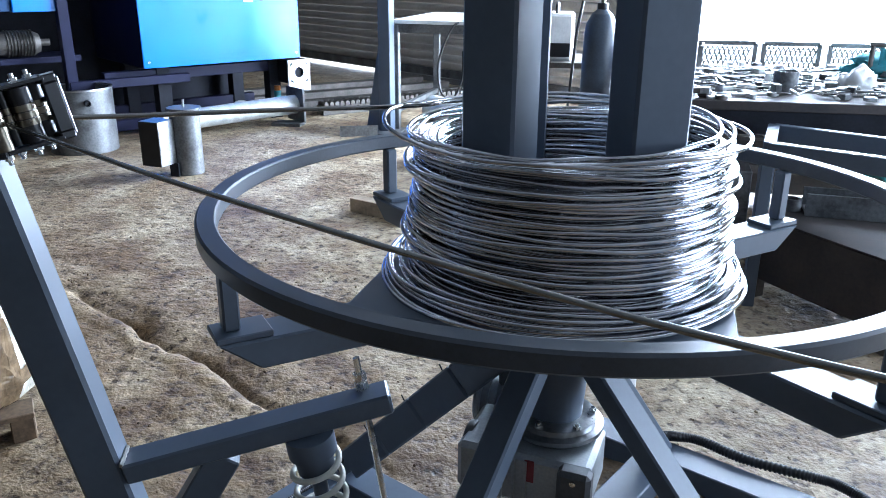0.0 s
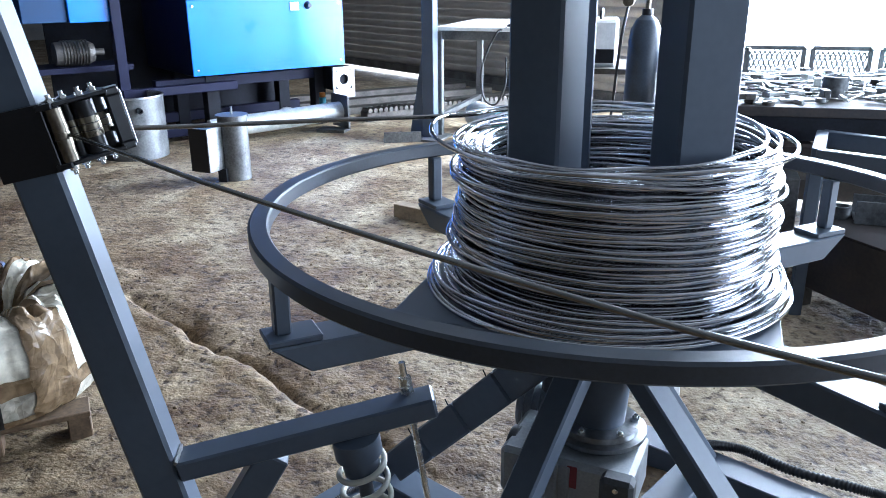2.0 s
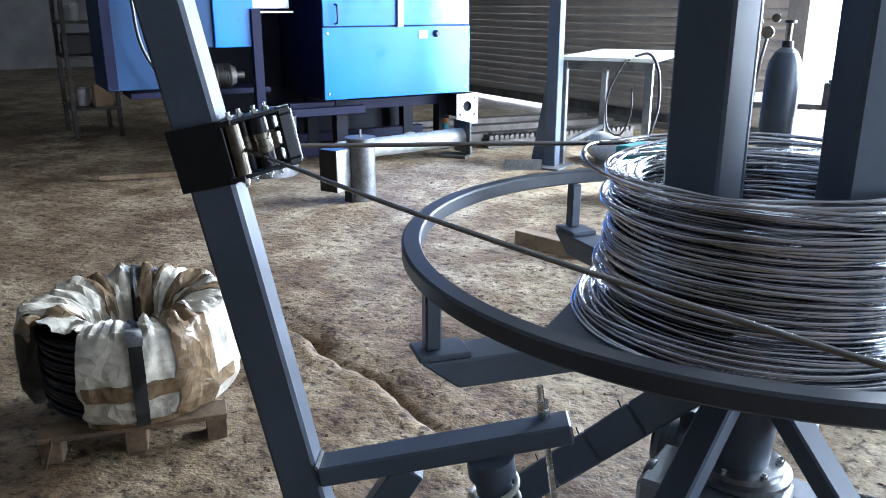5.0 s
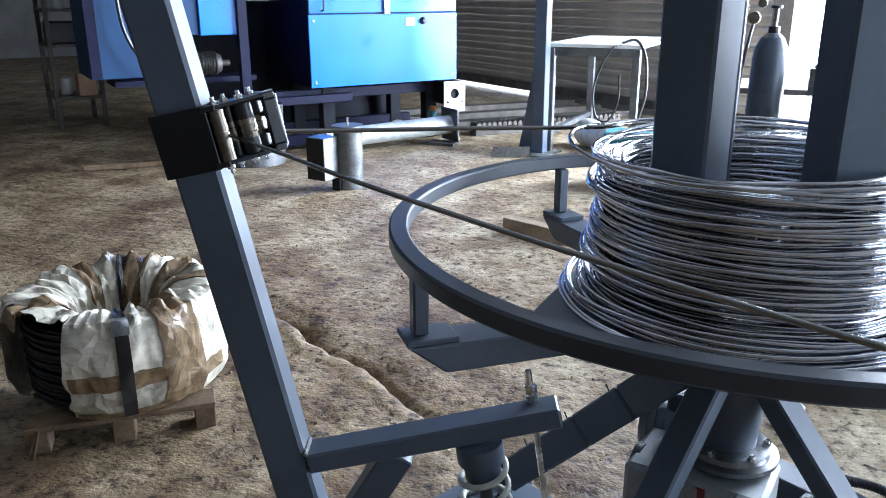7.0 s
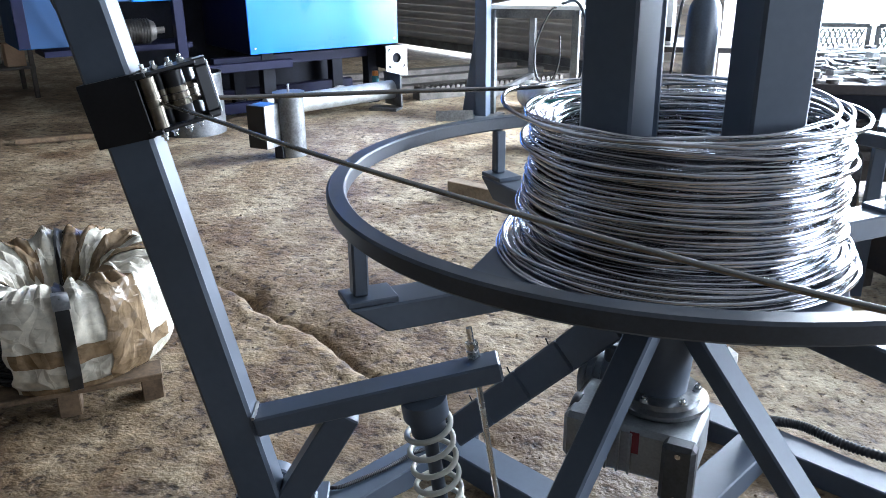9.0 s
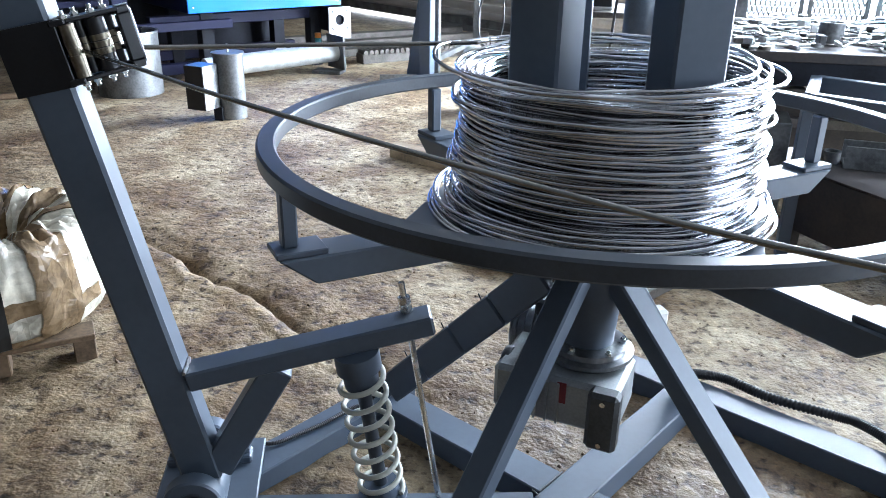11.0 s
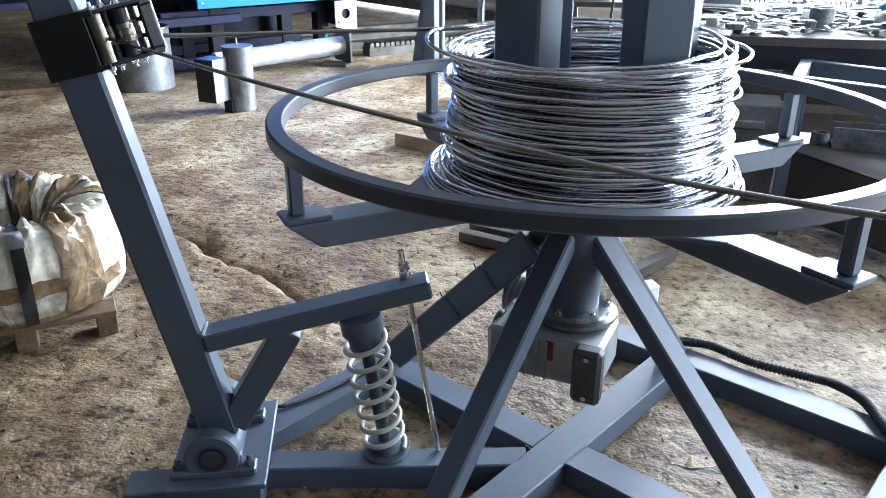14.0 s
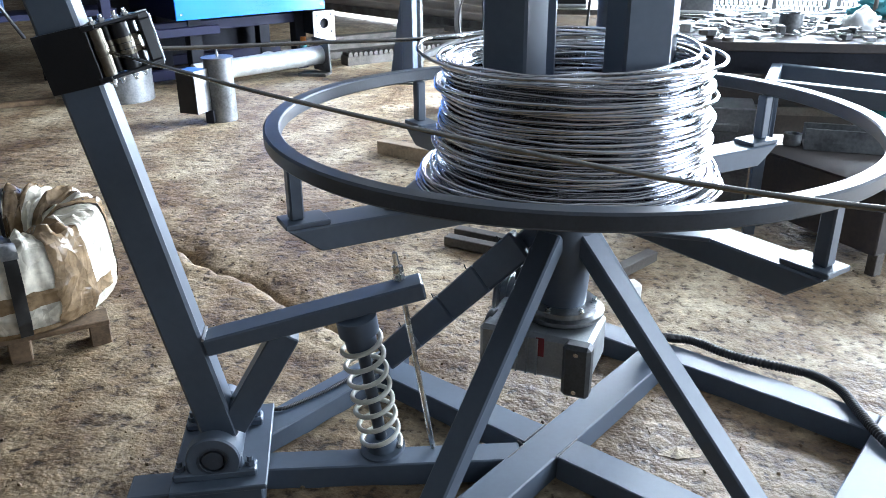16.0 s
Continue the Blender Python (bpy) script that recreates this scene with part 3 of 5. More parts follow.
for x, y, r, bright in ((0.074, -0.036, 0.0160, True), (0.084, 0.006, 0.012, False), (0.114, 0.012, 0.021, False), (0.128, 0.050, 0.017, False)):
    roller(x, y, r, bright)
# outlet frame: a thick plate with slots between its cross bars, its cut edges bare
MGP = pose(0.142, 0.064, ZG, 0, 0, 38)
gp = B()
for y, z, d, h in ((0, 0.055, 0.098, 0.016), (0, -0.055, 0.098, 0.016), (-0.043, 0, 0.013, 0.096), (0.043, 0, 0.013, 0.096), (0, 0.018, 0.075, 0.010), (0, -0.018, 0.075, 0.010)):
    box(gp, (0.030, d, h), MGP @ T((0, y, z)), 0.003)
part("outlet_frame", gp, M_BLACK, guide, "black outlet frame with three slots")
for y in (-0.043, 0.043):
    part("worn_edge", box(B(), (0.004, 0.010, 0.112), MGP @ T((0.0165, y, 0)), 0.0015), M_STEEL, guide)
part("worn_edge", box(B(), (0.028, 0.010, 0.003), MGP @ T((0, -0.043, 0.0645)), 0.001), M_STEEL, guide)
for y, z in ((0.022, 0.055), (-0.022, -0.055)):
    part("bolt", hexbolt(B(), MGP @ T((0.015, y, z)) @ pose(0, 0, 0, 0, 90), 0.007, 0.006, 0.004), M_BOLT, guide)

# pivot plate and pillow blocks
pivot = thing("pivot_bearing", "grey pillow block bearings bolted on a base plate", "bearing", m=MA @ T((-0.024, 0.018, 0.012)))
part("base_plate", box(B(), (0.26, 0.40, 0.016), T((0.010, 0.03, -0.068)), 0.003), M_GREY, pivot)
part("riser", box(B(), (0.36, 0.10, 0.098), T((-0.055, -0.10, -0.127)), 0.004), M_GREY, pivot)


def pillow(y):
    pb = B()
    lathe(pb, [(0.040, -0.024), (0.069, -0.024), (0.073, -0.018), (0.073, 0.018), (0.069, 0.024), (0.040, 0.024)], 40, T((0, y, 0)) @ pose(0, 0, 0, 90))
    box(pb, (0.15, 0.034, 0.062), T((0, y + 0.003, -0.028)), 0.006)
    box(pb, (0.225, 0.052, 0.024), T((0, y, -0.048)), 0.005)
    hs = part("housing", pb, M_GREY, pivot)
    part("inner_ring", lathe(B(), [(0.001, 0.020), (0.028, 0.020), (0.029, 0.012), (0.034, 0.012), (0.036, 0.022), (0.044, 0.022), (0.046, 0.014), (0.058, 0.014), (0.059, 0.0)], 40, T((0, y - 0.002, 0)) @ pose(0, 0, 0, 90)), M_RING, hs)
    for x in (-0.094, 0.094):
        part("bolt", hexbolt(B(), T((x, y, -0.036)), 0.014, 0.013, 0.016), M_GREY, hs)


for y in (-0.105, 0.135):
    pillow(y)
part("shaft", cyl(B(), 0.026, 0.235, pose(0, 0.015, 0, 90), 24), M_STEEL, pivot)

spring = thing("coil_spring", "cream painted compression spring around a dark guide rod", "spring")
P0s, P1s = Vector((-0.475, -0.105, 0.082)), Vector((-0.520, -0.150, 0.520))
d_ = (P1s - P0s).normalized()
ms = T(P0s) @ rot_to(d_)
hl = (P1s - P0s).length
part("lower_seat", lathe(B(), [(0.001, 0.0), (0.066, 0.0), (0.066, 0.010), (0.046, 0.012), (0.044, 0.045), (0.001, 0.045)], 32, ms), M_GREY, spring)
part("upper_seat", lathe(B(), [(0.001, hl - 0.075), (0.043, hl - 0.075), (0.045, hl - 0.030), (0.056, hl - 0.026), (0.056, hl + 0.024), (0.001, hl + 0.024)], 32, ms), M_GREY, spring)
part("guide_rod", cyl(B(), 0.018, hl - 0.03, ms @ T((0, 0, hl / 2)), 20), M_RING, spring)
nt_ = 7.2
pts = []
for k in range(int(nt_ * 32) + 1):
    f = k / (nt_ * 32)
    zz = 0.018 + (hl - 0.065) * f
    a = 2 * math.pi * nt_ * f + 0.6
    pts.append(ms @ Vector((0.056 * math.cos(a), 0.056 * math.sin(a), zz)))
part("helix", sweep(B(), pts, 0.0072, 10), M_SPRING, spring, "cream painted spring wire", 80)

trod = thing("threaded_rod", "thin zinc threaded rod through the lever end with nuts", "threaded rod")
ra, rb = Vector((-0.330, -0.075, 0.08)), Vector((-0.428, -0.080, 0.705))
tr = B()
nseg = 150
sweep(tr, [ra.lerp(rb, k / nseg) for k in range(nseg + 1)], 0.008, 10, radii=[0.0082 if k % 2 else 0.0078 for k in range(nseg + 1)])
part("rod", tr, M_BOLT, trod)
dr = (rb - ra).normalized()
for k in (0.888, 0.925):
    part("nut", cyl(B(), 0.016, 0.018, T(ra.lerp(rb, k)) @ rot_to(dr), 6), M_BOLT, trod)

# ---- running wire: back strand from the coil, front strand out of the rollers ----
wire = thing("running_wire", "long steel wire led from the coil through the guide rollers", "wire")
fr = curve_pts([(-1.06, -0.315, 1.268), (-1.02, -0.33, 1.262), (-0.831, -0.426, 1.250), (-0.642, -0.522, 1.236), (-0.453, -0.617, 1.226), (-0.264, -0.713, 1.219), (-0.075, -0.809, 1.214), (0.114, -0.905, 1.212), (0.303, -1.001, 1.218), (0.492, -1.096, 1.232), (1.4, -1.55, 1.30)], 14)
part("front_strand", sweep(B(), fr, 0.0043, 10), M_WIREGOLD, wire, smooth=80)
bk = curve_pts([(-1.06, -0.30, 1.262), (-0.90, -0.15, 1.246), (-0.62, 0.0, 1.243), (-0.34, 0.15, 1.238), (-0.27, 0.26, 1.234), (-0.12, 0.36, 1.228), (0.08, 0.38, 1.222)], 12)
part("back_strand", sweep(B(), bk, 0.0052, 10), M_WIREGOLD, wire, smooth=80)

# ---- cables ----
def conduit(name, label, ctrl, r, ribs=True):
    c = thing(name, label, "cable")
    p = curve_pts(ctrl, 60 if ribs else 14)
    part("sheath", sweep(B(), p, r, 10, radii=[r * (1.0 if (k // 2) % 2 else 0.82) for k in range(len(p))] if ribs else None), M_RUBBER, c, smooth=80)


conduit("corrugated_conduit", "black corrugated cable conduit lying along the base beam", [(0.24, 0.50, 0.26), (0.31, 0.60, 0.17), (0.358, 0.673, 0.115), (0.411, 0.700, 0.100), (0.491, 0.690, 0.098), (0.616, 0.607, 0.098), (0.794, 0.548, 0.098), (0.862, 0.520, 0.098), (0.925, 0.442, 0.098), (0.950, 0.315, 0.098), (0.985, 0.170, 0.098), (1.10, -0.02, 0.06), (1.2, -0.2, 0.019)], 0.017)
conduit("corrugated_conduit", "black corrugated conduit loop beside the base beam", [uv(0.95, 1.05, 0.02), uv(0.86, 0.93, 0.10), uv(0.72, 0.86, 0.13), uv(0.58, 0.87, 0.10), uv(0.42, 0.96, 0.03), uv(0.15, 1.03, 0.019)], 0.017)
LF, LT = C0 - VX * 0.71 + Vector((0, 0, 0.085)), AXIS - VX * 0.065 + Vector((0, 0, 0.755))
conduit("thin_cable", "thin black cable clipped to a base beam", [(-0.943, 0.059, 0.09), (-0.898, 0.021, 0.09), (-0.843, 0.027, 0.09), (-0.789, 0.086, 0.09), (-0.735, 0.157, 0.09), (-0.684, 0.245, 0.09), (-0.64, 0.302, 0.09)] + [LF.lerp(LT, k) + Vector((-0.012, -0.02, 0.042)) for k in (0.12, 0.3, 0.5, 0.7, 0.85)], 0.007)
for k in (0.2, 0.42, 0.62, 0.8):
    part("cable_tie", rod(B(), LF.lerp(LT, k) + Vector((-0.012, -0.02, 0.040)), LF.lerp(LT, k) + Vector((-0.025, -0.028, 0.075)), 0.002, 6), M_BLACK, decoiler)

# ---- wrapped coil on a pallet ----
PM = T((-2.16, 0.50, 0)) @ pose(0, 0, 0, 0, 0, 38)
pallet = thing("wooden_pallet", "small rough wooden pallet on the concrete floor", "pallet", m=PM)
for y in (-0.27, 0.0, 0.27):
    part("deck_board", box(B(), (0.64, 0.12, 0.020), T((0, y, 0.108)), 0.003), M_WOOD, pallet)
for x in (-0.28, 0.0, 0.28):
    for y in (-0.27, 0.27):
        part("block", box(B(), (0.075, 0.10, 0.098), T((x, y, 0.049)), 0.004), M_WOOD, pallet)
part("splinter", bar(B(), (-0.27, -0.33, 0.11), (-0.30, -0.345, 0.005), 0.025, 0.006, 0.001), M_WOOD, pallet)


def wrapped(a, z_k, seed=0.0):
    """The wrinkled skin of the package: angle a, and z_k from 0 (bottom) over the top edge into the hole at 1."""
    prof = [(0.0, 0.300, 0.0), (0.06, 0.342, 0.02), (0.22, 0.364, 0.09), (0.45, 0.362, 0.24), (0.58, 0.350, 0.345), (0.66, 0.328, 0.398), (0.74, 0.275, 0.412), (0.83, 0.205, 0.398), (0.91, 0.150, 0.345), (1.0, 0.130, 0.20)]
    for (k0, r0, z0), (k1, r1, z1) in zip(prof, prof[1:]):
        if z_k <= k1:
            f = (z_k - k0) / (k1 - k0)
            r, z = r0 + (r1 - r0) * f, z0 + (z1 - z0) * f
            break
    c, s = math.cos(a), math.sin(a)
    fold = noise.noise((c * 4 + seed, s * 4, z_k * 2.0)) * 0.020 + (1 - abs(noise.noise((c * 3.4, s * 3.4 + seed, z_k * 4.5)))) ** 4 * 0.007 - 0.004 + (1 - abs(noise.noise((c * 8 + z_k * 4, s * 8, z_k * 9)))) ** 6 * 0.003
    if z_k > 0.6:
        lift = min(1.0, (z_k - 0.6) / 0.15)
        fold += lift * (abs(noise.noise((c * 5.5 + 3, s * 5.5, z_k * 6))) * 0.060 - 0.012 - 0.5 * abs(noise.noise((c * 11, s * 11 + 2, z_k * 13))) * 0.03)
    r = r * 1.08 + fold
    z = z * 0.90
    z += fold * (1.2 if z_k > 0.6 else 0.2)
    return Vector((r * c, r * s, 0.120 + z))


def skin(name, a0, a1, k0, k1, off, material, parent, na, nk, ragged=0.0):
    bm = B()
    g = []
    for j in range(nk + 1):
        row = []
        for i in range(na + 1):
            k = k0 + (k1 - k0) * j / nk
            a = a0 + (a1 - a0) * i / na
            if ragged:
                edge = min(i, na - i) == 0
                a += ragged * noise.noise((k * 9, i * 0.3, a0)) if edge else 0
                k += ragged * 0.6 * noise.noise((a * 9, j * 0.3, k0)) if min(j, nk - j) == 0 else 0
            p = wrapped(a, max(0, min(1, k)))
            q = Vector((p.x, p.y, 0)).normalized()
            up = 1.0 if k > 0.6 else 0.15
            row.append(bm.verts.new(p + q * off * (1 if k < 0.8 else -0.3) + Vector((0, 0, off * up))))
        g.append(row)
    for j in range(nk):
        for i in range(na):
            bm.faces.new((g[j][i], g[j][i + 1], g[j + 1][i + 1], g[j + 1][i]))
    return part(name, bm, material, parent, smooth=26)


package = thing("wrapped_coil", "coil wrapped in crumpled white paper and brown tape, torn open", "wrapped coil", m=PM)
deg = radians
skin("wrapping", deg(-113), deg(192), 0.0, 1.0, 0.004, M_WRAP, package, 200, 60, 0.05)
skin("wrapping_flap", deg(188), deg(250), 0.70, 1.0, 0.004, M_WRAP, package, 40, 26, 0.06)
for a0, a1, k0, k1 in ((-66, -42, 0.0, 0.98), (-4, 9, 0.1, 0.96), (-111, -66, 0.30, 0.40), (-66, -26, 0.22, 0.31), (-111, -66, 0.05, 0.12), (60, 84, 0.55, 0.98), (196, 212, 0.58, 0.98), (20, 40, 0.72, 0.97), (110, 128, 0.5, 0.95)):
    skin("tape", deg(a0), deg(a1), k0, k1, 0.009, M_TAPE, package, 26, 40, 0.03)
rnd = random.Random(3)
for i in range(23):
    for lay in range(2):
        wl = B()
        sweep(wl, loop_pts(0, 0, 0.318 - 0.02 * lay + rnd.uniform(-0.006, 0.006), 0.145 + 0.0125 * i, rnd.uniform(-0.01, 0.01), rnd.uniform(-0.01, 0.01), 0.008, rnd.uniform(0, 50), 64), 0.006, 6, True)
        part("winding", wl, M_BLACK, package, smooth=80)
part("core", lathe(B(), [(0.20, 0.125), (0.29, 0.125), (0.29, 0.40), (0.20, 0.40)], 40), M_BLACK, package)
strap = thing("strap", "black packing strap round the wrapped coil", "strap", m=PM)
for a0, w in ((-84, 6.5), (88, 6.5)):
    skin("band", deg(a0 - w / 2), deg(a0 + w / 2), 0.0, 1.0, 0.014, M_STRAP, strap, 4, 60)
skin("buckle", deg(-88), deg(-80), 0.60, 0.68, 0.019, M_STEEL, strap, 4, 6)

# ---- behind the turntable ----
beam = thing("timber_offcut", "short pale timber lying on the floor", "timber", m=T((-1.17, 3.20, 0)) @ pose(0, 0, 0, 0, 0, -24))
part("timber", box(B(), (0.50, 0.09, 0.095), T((0, 0, 0.0475)), 0.004), mat("pale_timber", (0.34, 0.27, 0.19), 0.75, 0.0, 0.3, 9, 60, 0.4, 0.002), beam)

drum = thing("steel_canister", "small welded steel canister with a square junction box", "canister", m=T((-2.95, 4.06, 0)))
part("shell", lathe(B(), [(0.001, 0.0), (0.115, 0.0), (0.115, 0.50), (0.001, 0.50)], 36), M_DULL, drum)
part("lid", lathe(B(), [(0.001, 0.502), (0.128, 0.502), (0.128, 0.514), (0.001, 0.514)], 36), M_DULL, drum)
part("pin", cyl(B(), 0.009, 0.06, T((0, 0, 0.545)), 10), M_STEEL, drum)
jb = box(B(), (0.18, 0.17, 0.34), pose(-0.145, -0.175, 0.27, 0, 0, -12), 0.004)
part("junction_box", jb, M_STEEL, drum)
part("dark_cover", box(B(), (0.175, 0.006, 0.335), pose(-0.145, -0.175, 0.27, 0, 0, -12) @ T((0, -0.088, 0)), 0.001), M_BLACK, drum)
part("box_foot", box(B(), (0.07, 0.05, 0.104), T((-0.05, -0.12, 0.052)), 0.002), M_DARK, drum)

tank = thing("open_tank", "open welded steel barrel tank with a pipe stub", "tank", m=T((-4.24, 4.68, 0)))
part("shell", lathe(B(), [(0.28, 0.0), (0.28, 0.535), (0.272, 0.535), (0.272, 0.02), (0.001, 0.02)], 44), M_DULL, tank)
part("rim", lathe(B(), [(0.268, 0.532), (0.284, 0.532), (0.284, 0.548), (0.268, 0.548)], 44), M_STEEL, tank)
part("pipe_stub", lathe(B(), [(0.018, 0), (0.026, 0), (0.026, 0.05), (0.018, 0.05)], 20, T((0.20, -0.195, 0.44)) @ pose(0, 0, 0, 90, 0, 45)), M_DARK, tank)

pipe = thing("steel_pipe", "long pale galvanised pipe with a square end flange on the floor", "pipe")
pa, pb_ = Vector((-3.75, 5.15, 0.16)), Vector((-2.83, 6.22, 0.20))
part("tube", rod(B(), pa, pb_, 0.095, 32), M_ZINC, pipe)
dp = (pb_ - pa).normalized()
part("end_flange", box(B(), (0.34, 0.34, 0.02), T(pb_) @ rot_to(dp), 0.002), M_DULL, pipe)
for x in (-0.13, 0.13):
    for y in (-0.13, 0.13):
        part("bolt", cyl(B(), 0.012, 0.03, T(pb_) @ rot_to(dp) @ T((x, y, 0.02)), 6), M_BOLT, pipe)
part("support_foot", box(B(), (0.30, 0.20, 0.03), T((pb_.x - 0.05, pb_.y - 0.1, 0.015))), M_DULL, pipe)

# toothed rack rail behind the pipe
rail = thing("rack_rail", "grimy toothed steel track running to the shutter", "rail")
r0, r1 = Vector((-2.75, 6.75, 0)), Vector((-1.35, 8.05, 0))
part("base_rail", bar(B(), r0 + Vector((0, 0, 0.05)), r1 + Vector((0, 0, 0.05)), 0.18, 0.10), M_TRACK, rail)
for k in range(30):
    p = r0.lerp(r1, (k + 0.5) / 30)
    part("tooth", cyl(B(), 0.026, 0.17, T(p + Vector((0.02, -0.03, 0.125))) @ rot_to(Vector((0.68, -0.73, 0))), 10), M_TRACK, rail)
for off in (0.5, 1.1, 1.7):
    o = Vector((-0.73, 0.68, 0)) * off
    b_ = thing("track_bar", "long dark steel bar on the floor near the shutter", "steel bar", "bars by the shutter")
    part("bar", bar(B(), r0 + o + Vector((-0.6, -0.5, 0.04)), r1 + o + Vector((0.4, 0.4, 0.04)), 0.16, 0.08), M_TRACK, b_)

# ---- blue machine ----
# machine blue darkened for the faces turned from the gate; shade put into the colour
M_BLUE_SHADED = mat("shaded_blue_paint", (0.002, 0.032, 0.100), 0.6, 0.0, 0.15, 3, 120, 0.05, 0.001)
MX, NX = Vector((0.637, 0.771, 0)), Vector((0.771, -0.637, 0))
MM = Matrix(((MX.x, -NX.x, 0, -3.93), (MX.y, -NX.y, 0, 5.27), (0, 0, 1, 0), (0, 0, 0, 1)))
machine = thing("blue_machine", "large blue sheet metal production machine on a dark frame", "machine", m=MM)
LB = 1.66
part("cabinet_body", box(B(), (LB, 1.25, 1.55), T((LB / 2, 0.645, 1.41)), 0.006), M_NAVY, machine)
lp = part("lower_panel", box(B(), (LB, 0.018, 0.69), T((LB / 2, 0.009, 0.98)), 0.004), M_BLUE, machine, "blue lower door panel")
part("latch_knob", lathe(B(), [(0.001, 0.05), (0.022, 0.05), (0.026, 0.02), (0.04, 0.0)], 20, T((1.25, 0.0, 1.25)) @ pose(0, 0, 0, 90)), M_BLACK, lp)
part("white_plate", box(B(), (0.10, 0.004, 0.08), T((1.10, -0.004, 1.245))), M_PAPER, lp)
for x in (0.05, LB - 0.05):
    for z in (0.69, 1.27):
        part("rivet", cyl(B(), 0.012, 0.012, T((x, -0.003, z)) @ pose(0, 0, 0, 90), 10), M_BOLT, lp)
up = part("upper_panel", box(B(), (0.80, 0.018, 0.27), T((0.41, 0.008, 1.472)), 0.004), M_BLUE, machine, "blue upper door panel")
for x in (0.41, 1.25):
    part("top_panel", box(B(), (0.80, 0.018, 0.50), T((x, 0.008, 1.868)), 0.004), M_BLUE, machine)
hd = B()
sweep(hd, curve_pts([(0.14, 0.0, 1.36), (0.14, -0.05, 1.38), (0.14, -0.05, 1.52), (0.14, 0.0, 1.54)], 6), 0.010, 8)
part("handle", hd, M_BLACK, up)
part("upper_panel", box(B(), (0.80, 0.018, 0.27), T((1.25, 0.008, 1.472)), 0.004), M_BLUE, machine)
part("hinge_clasp", box(B(), (0.07, 0.03, 0.30), T((0.83, -0.016, 1.47)), 0.006), M_BOLT, machine)
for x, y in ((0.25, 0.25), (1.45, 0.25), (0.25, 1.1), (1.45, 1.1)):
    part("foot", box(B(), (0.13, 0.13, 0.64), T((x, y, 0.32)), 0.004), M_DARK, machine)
for y, z in ((0.25, 0.10), (1.1, 0.10), (0.25, 0.55)):
    part("frame_rail", box(B(), (2.5 if z < 0.5 else 2.0, 0.10, 0.10), T((0.40 if z < 0.5 else 0.7, y, z)), 0.004), M_NAVY, machine)
# added dark sheet that stands in for the shade inside the machine
part("cavity_shade_plate", box(B(), (2.6, 0.05, 2.1), T((0.35, 1.35, 1.05))), M_DARK, machine)
# bare steel plate with a round port below the right end of the cabinet
pl = B()
lathe(pl, [(0.055, -0.012), (0.115, -0.012), (0.115, 0.012), (0.055, 0.012), (0.055, -0.012)], 32, T((1.60, -0.05, 0.49)) @ pose(0, 0, 0, 90))
for x, z, w, h in ((0, 0.115, 0.26, 0.03), (0, -0.145, 0.26, 0.09), (-0.115, 0, 0.03, 0.22), (0.115, 0, 0.03, 0.22)):
    box(pl, (w, 0.022, h), T((1.60 + x, -0.05, 0.49 + z)))
part("port_plate", pl, M_STEEL, machine)
# near-black box behind the port, painted shade for its hole
part("port_shade_box", box(B(), (0.22, 0.3, 0.24), T((1.60, 0.12, 0.50))), M_DARK, machine)
# hood and left cabinet of the same machine
hood = part("hood", box(B(), (0.37, 0.65, 1.0), T((-0.82, 0.42, 1.66)), 0.006), M_BLUE, machine, "blue upper hood")
# the hood's unlit face, its shade painted in the darker blue
part("hood_side", box(B(), (0.36, 0.60, 1.0), T((-1.19, 0.42, 1.665)), 0.004), M_BLUE_SHADED, machine)
part("front_column", box(B(), (0.09, 0.09, 1.5), T((-0.62, 0.10, 0.75)), 0.004), M_NAVY, machine)
part("cross_rail", box(B(), (1.1, 0.08, 0.08), T((-0.10, 0.08, 0.52)), 0.004), M_NAVY, machine)
part("silver_panel", box(B(), (0.36, 0.03, 0.46), T((-0.40, 0.30, 1.73)), 0.004), M_ZINC, machine)
part("panel_ledge", box(B(), (0.40, 0.10, 0.02), T((-0.40, 0.27, 1.47)), 0.003), M_ZINC, machine)
# the less lit cabinet, also in the darkened blue
part("left_cabinet", box(B(), (0.52, 0.75, 1.66), T((-1.72, 0.40, 1.65)), 0.006), M_BLUE_SHADED, machine)
part("cabinet_side_trim", box(B(), (0.09, 0.012, 1.64), T((-1.93, 0.018, 1.65)), 0.003), M_NAVY, machine)
mo = part("drive_motor", lathe(B(), [(0.001, -0.17), (0.10, -0.17), (0.105, -0.12), (0.105, 0.12), (0.08, 0.17), (0.03, 0.17), (0.03, 0.26), (0.001, 0.26)], 28, T((-0.92, 0.45, 0.88)) @ pose(0, 0, 0, 0, 90)), M_TRACK, machine, "greasy bare steel drive motor")
for k in range(9):
    part("fin", lathe(B(), [(0.103, -0.005), (0.116, -0.005), (0.116, 0.005), (0.103, 0.005)], 24, T((-1.02 + 0.026 * k, 0.45, 0.88)) @ pose(0, 0, 0, 0, 90)), M_TRACK, mo)
part("motor_shelf", box(B(), (1.3, 0.5, 0.05), T((-1.1, 0.55, 0.74))), M_NAVY, machine)
part("hose", sweep(B(), curve_pts([(-1.72, -0.06, 1.6), (-1.68, -0.10, 1.2), (-1.50, -0.08, 0.85), (-1.35, 0.05, 0.6)], 8), 0.016, 8), M_RUBBER, machine)

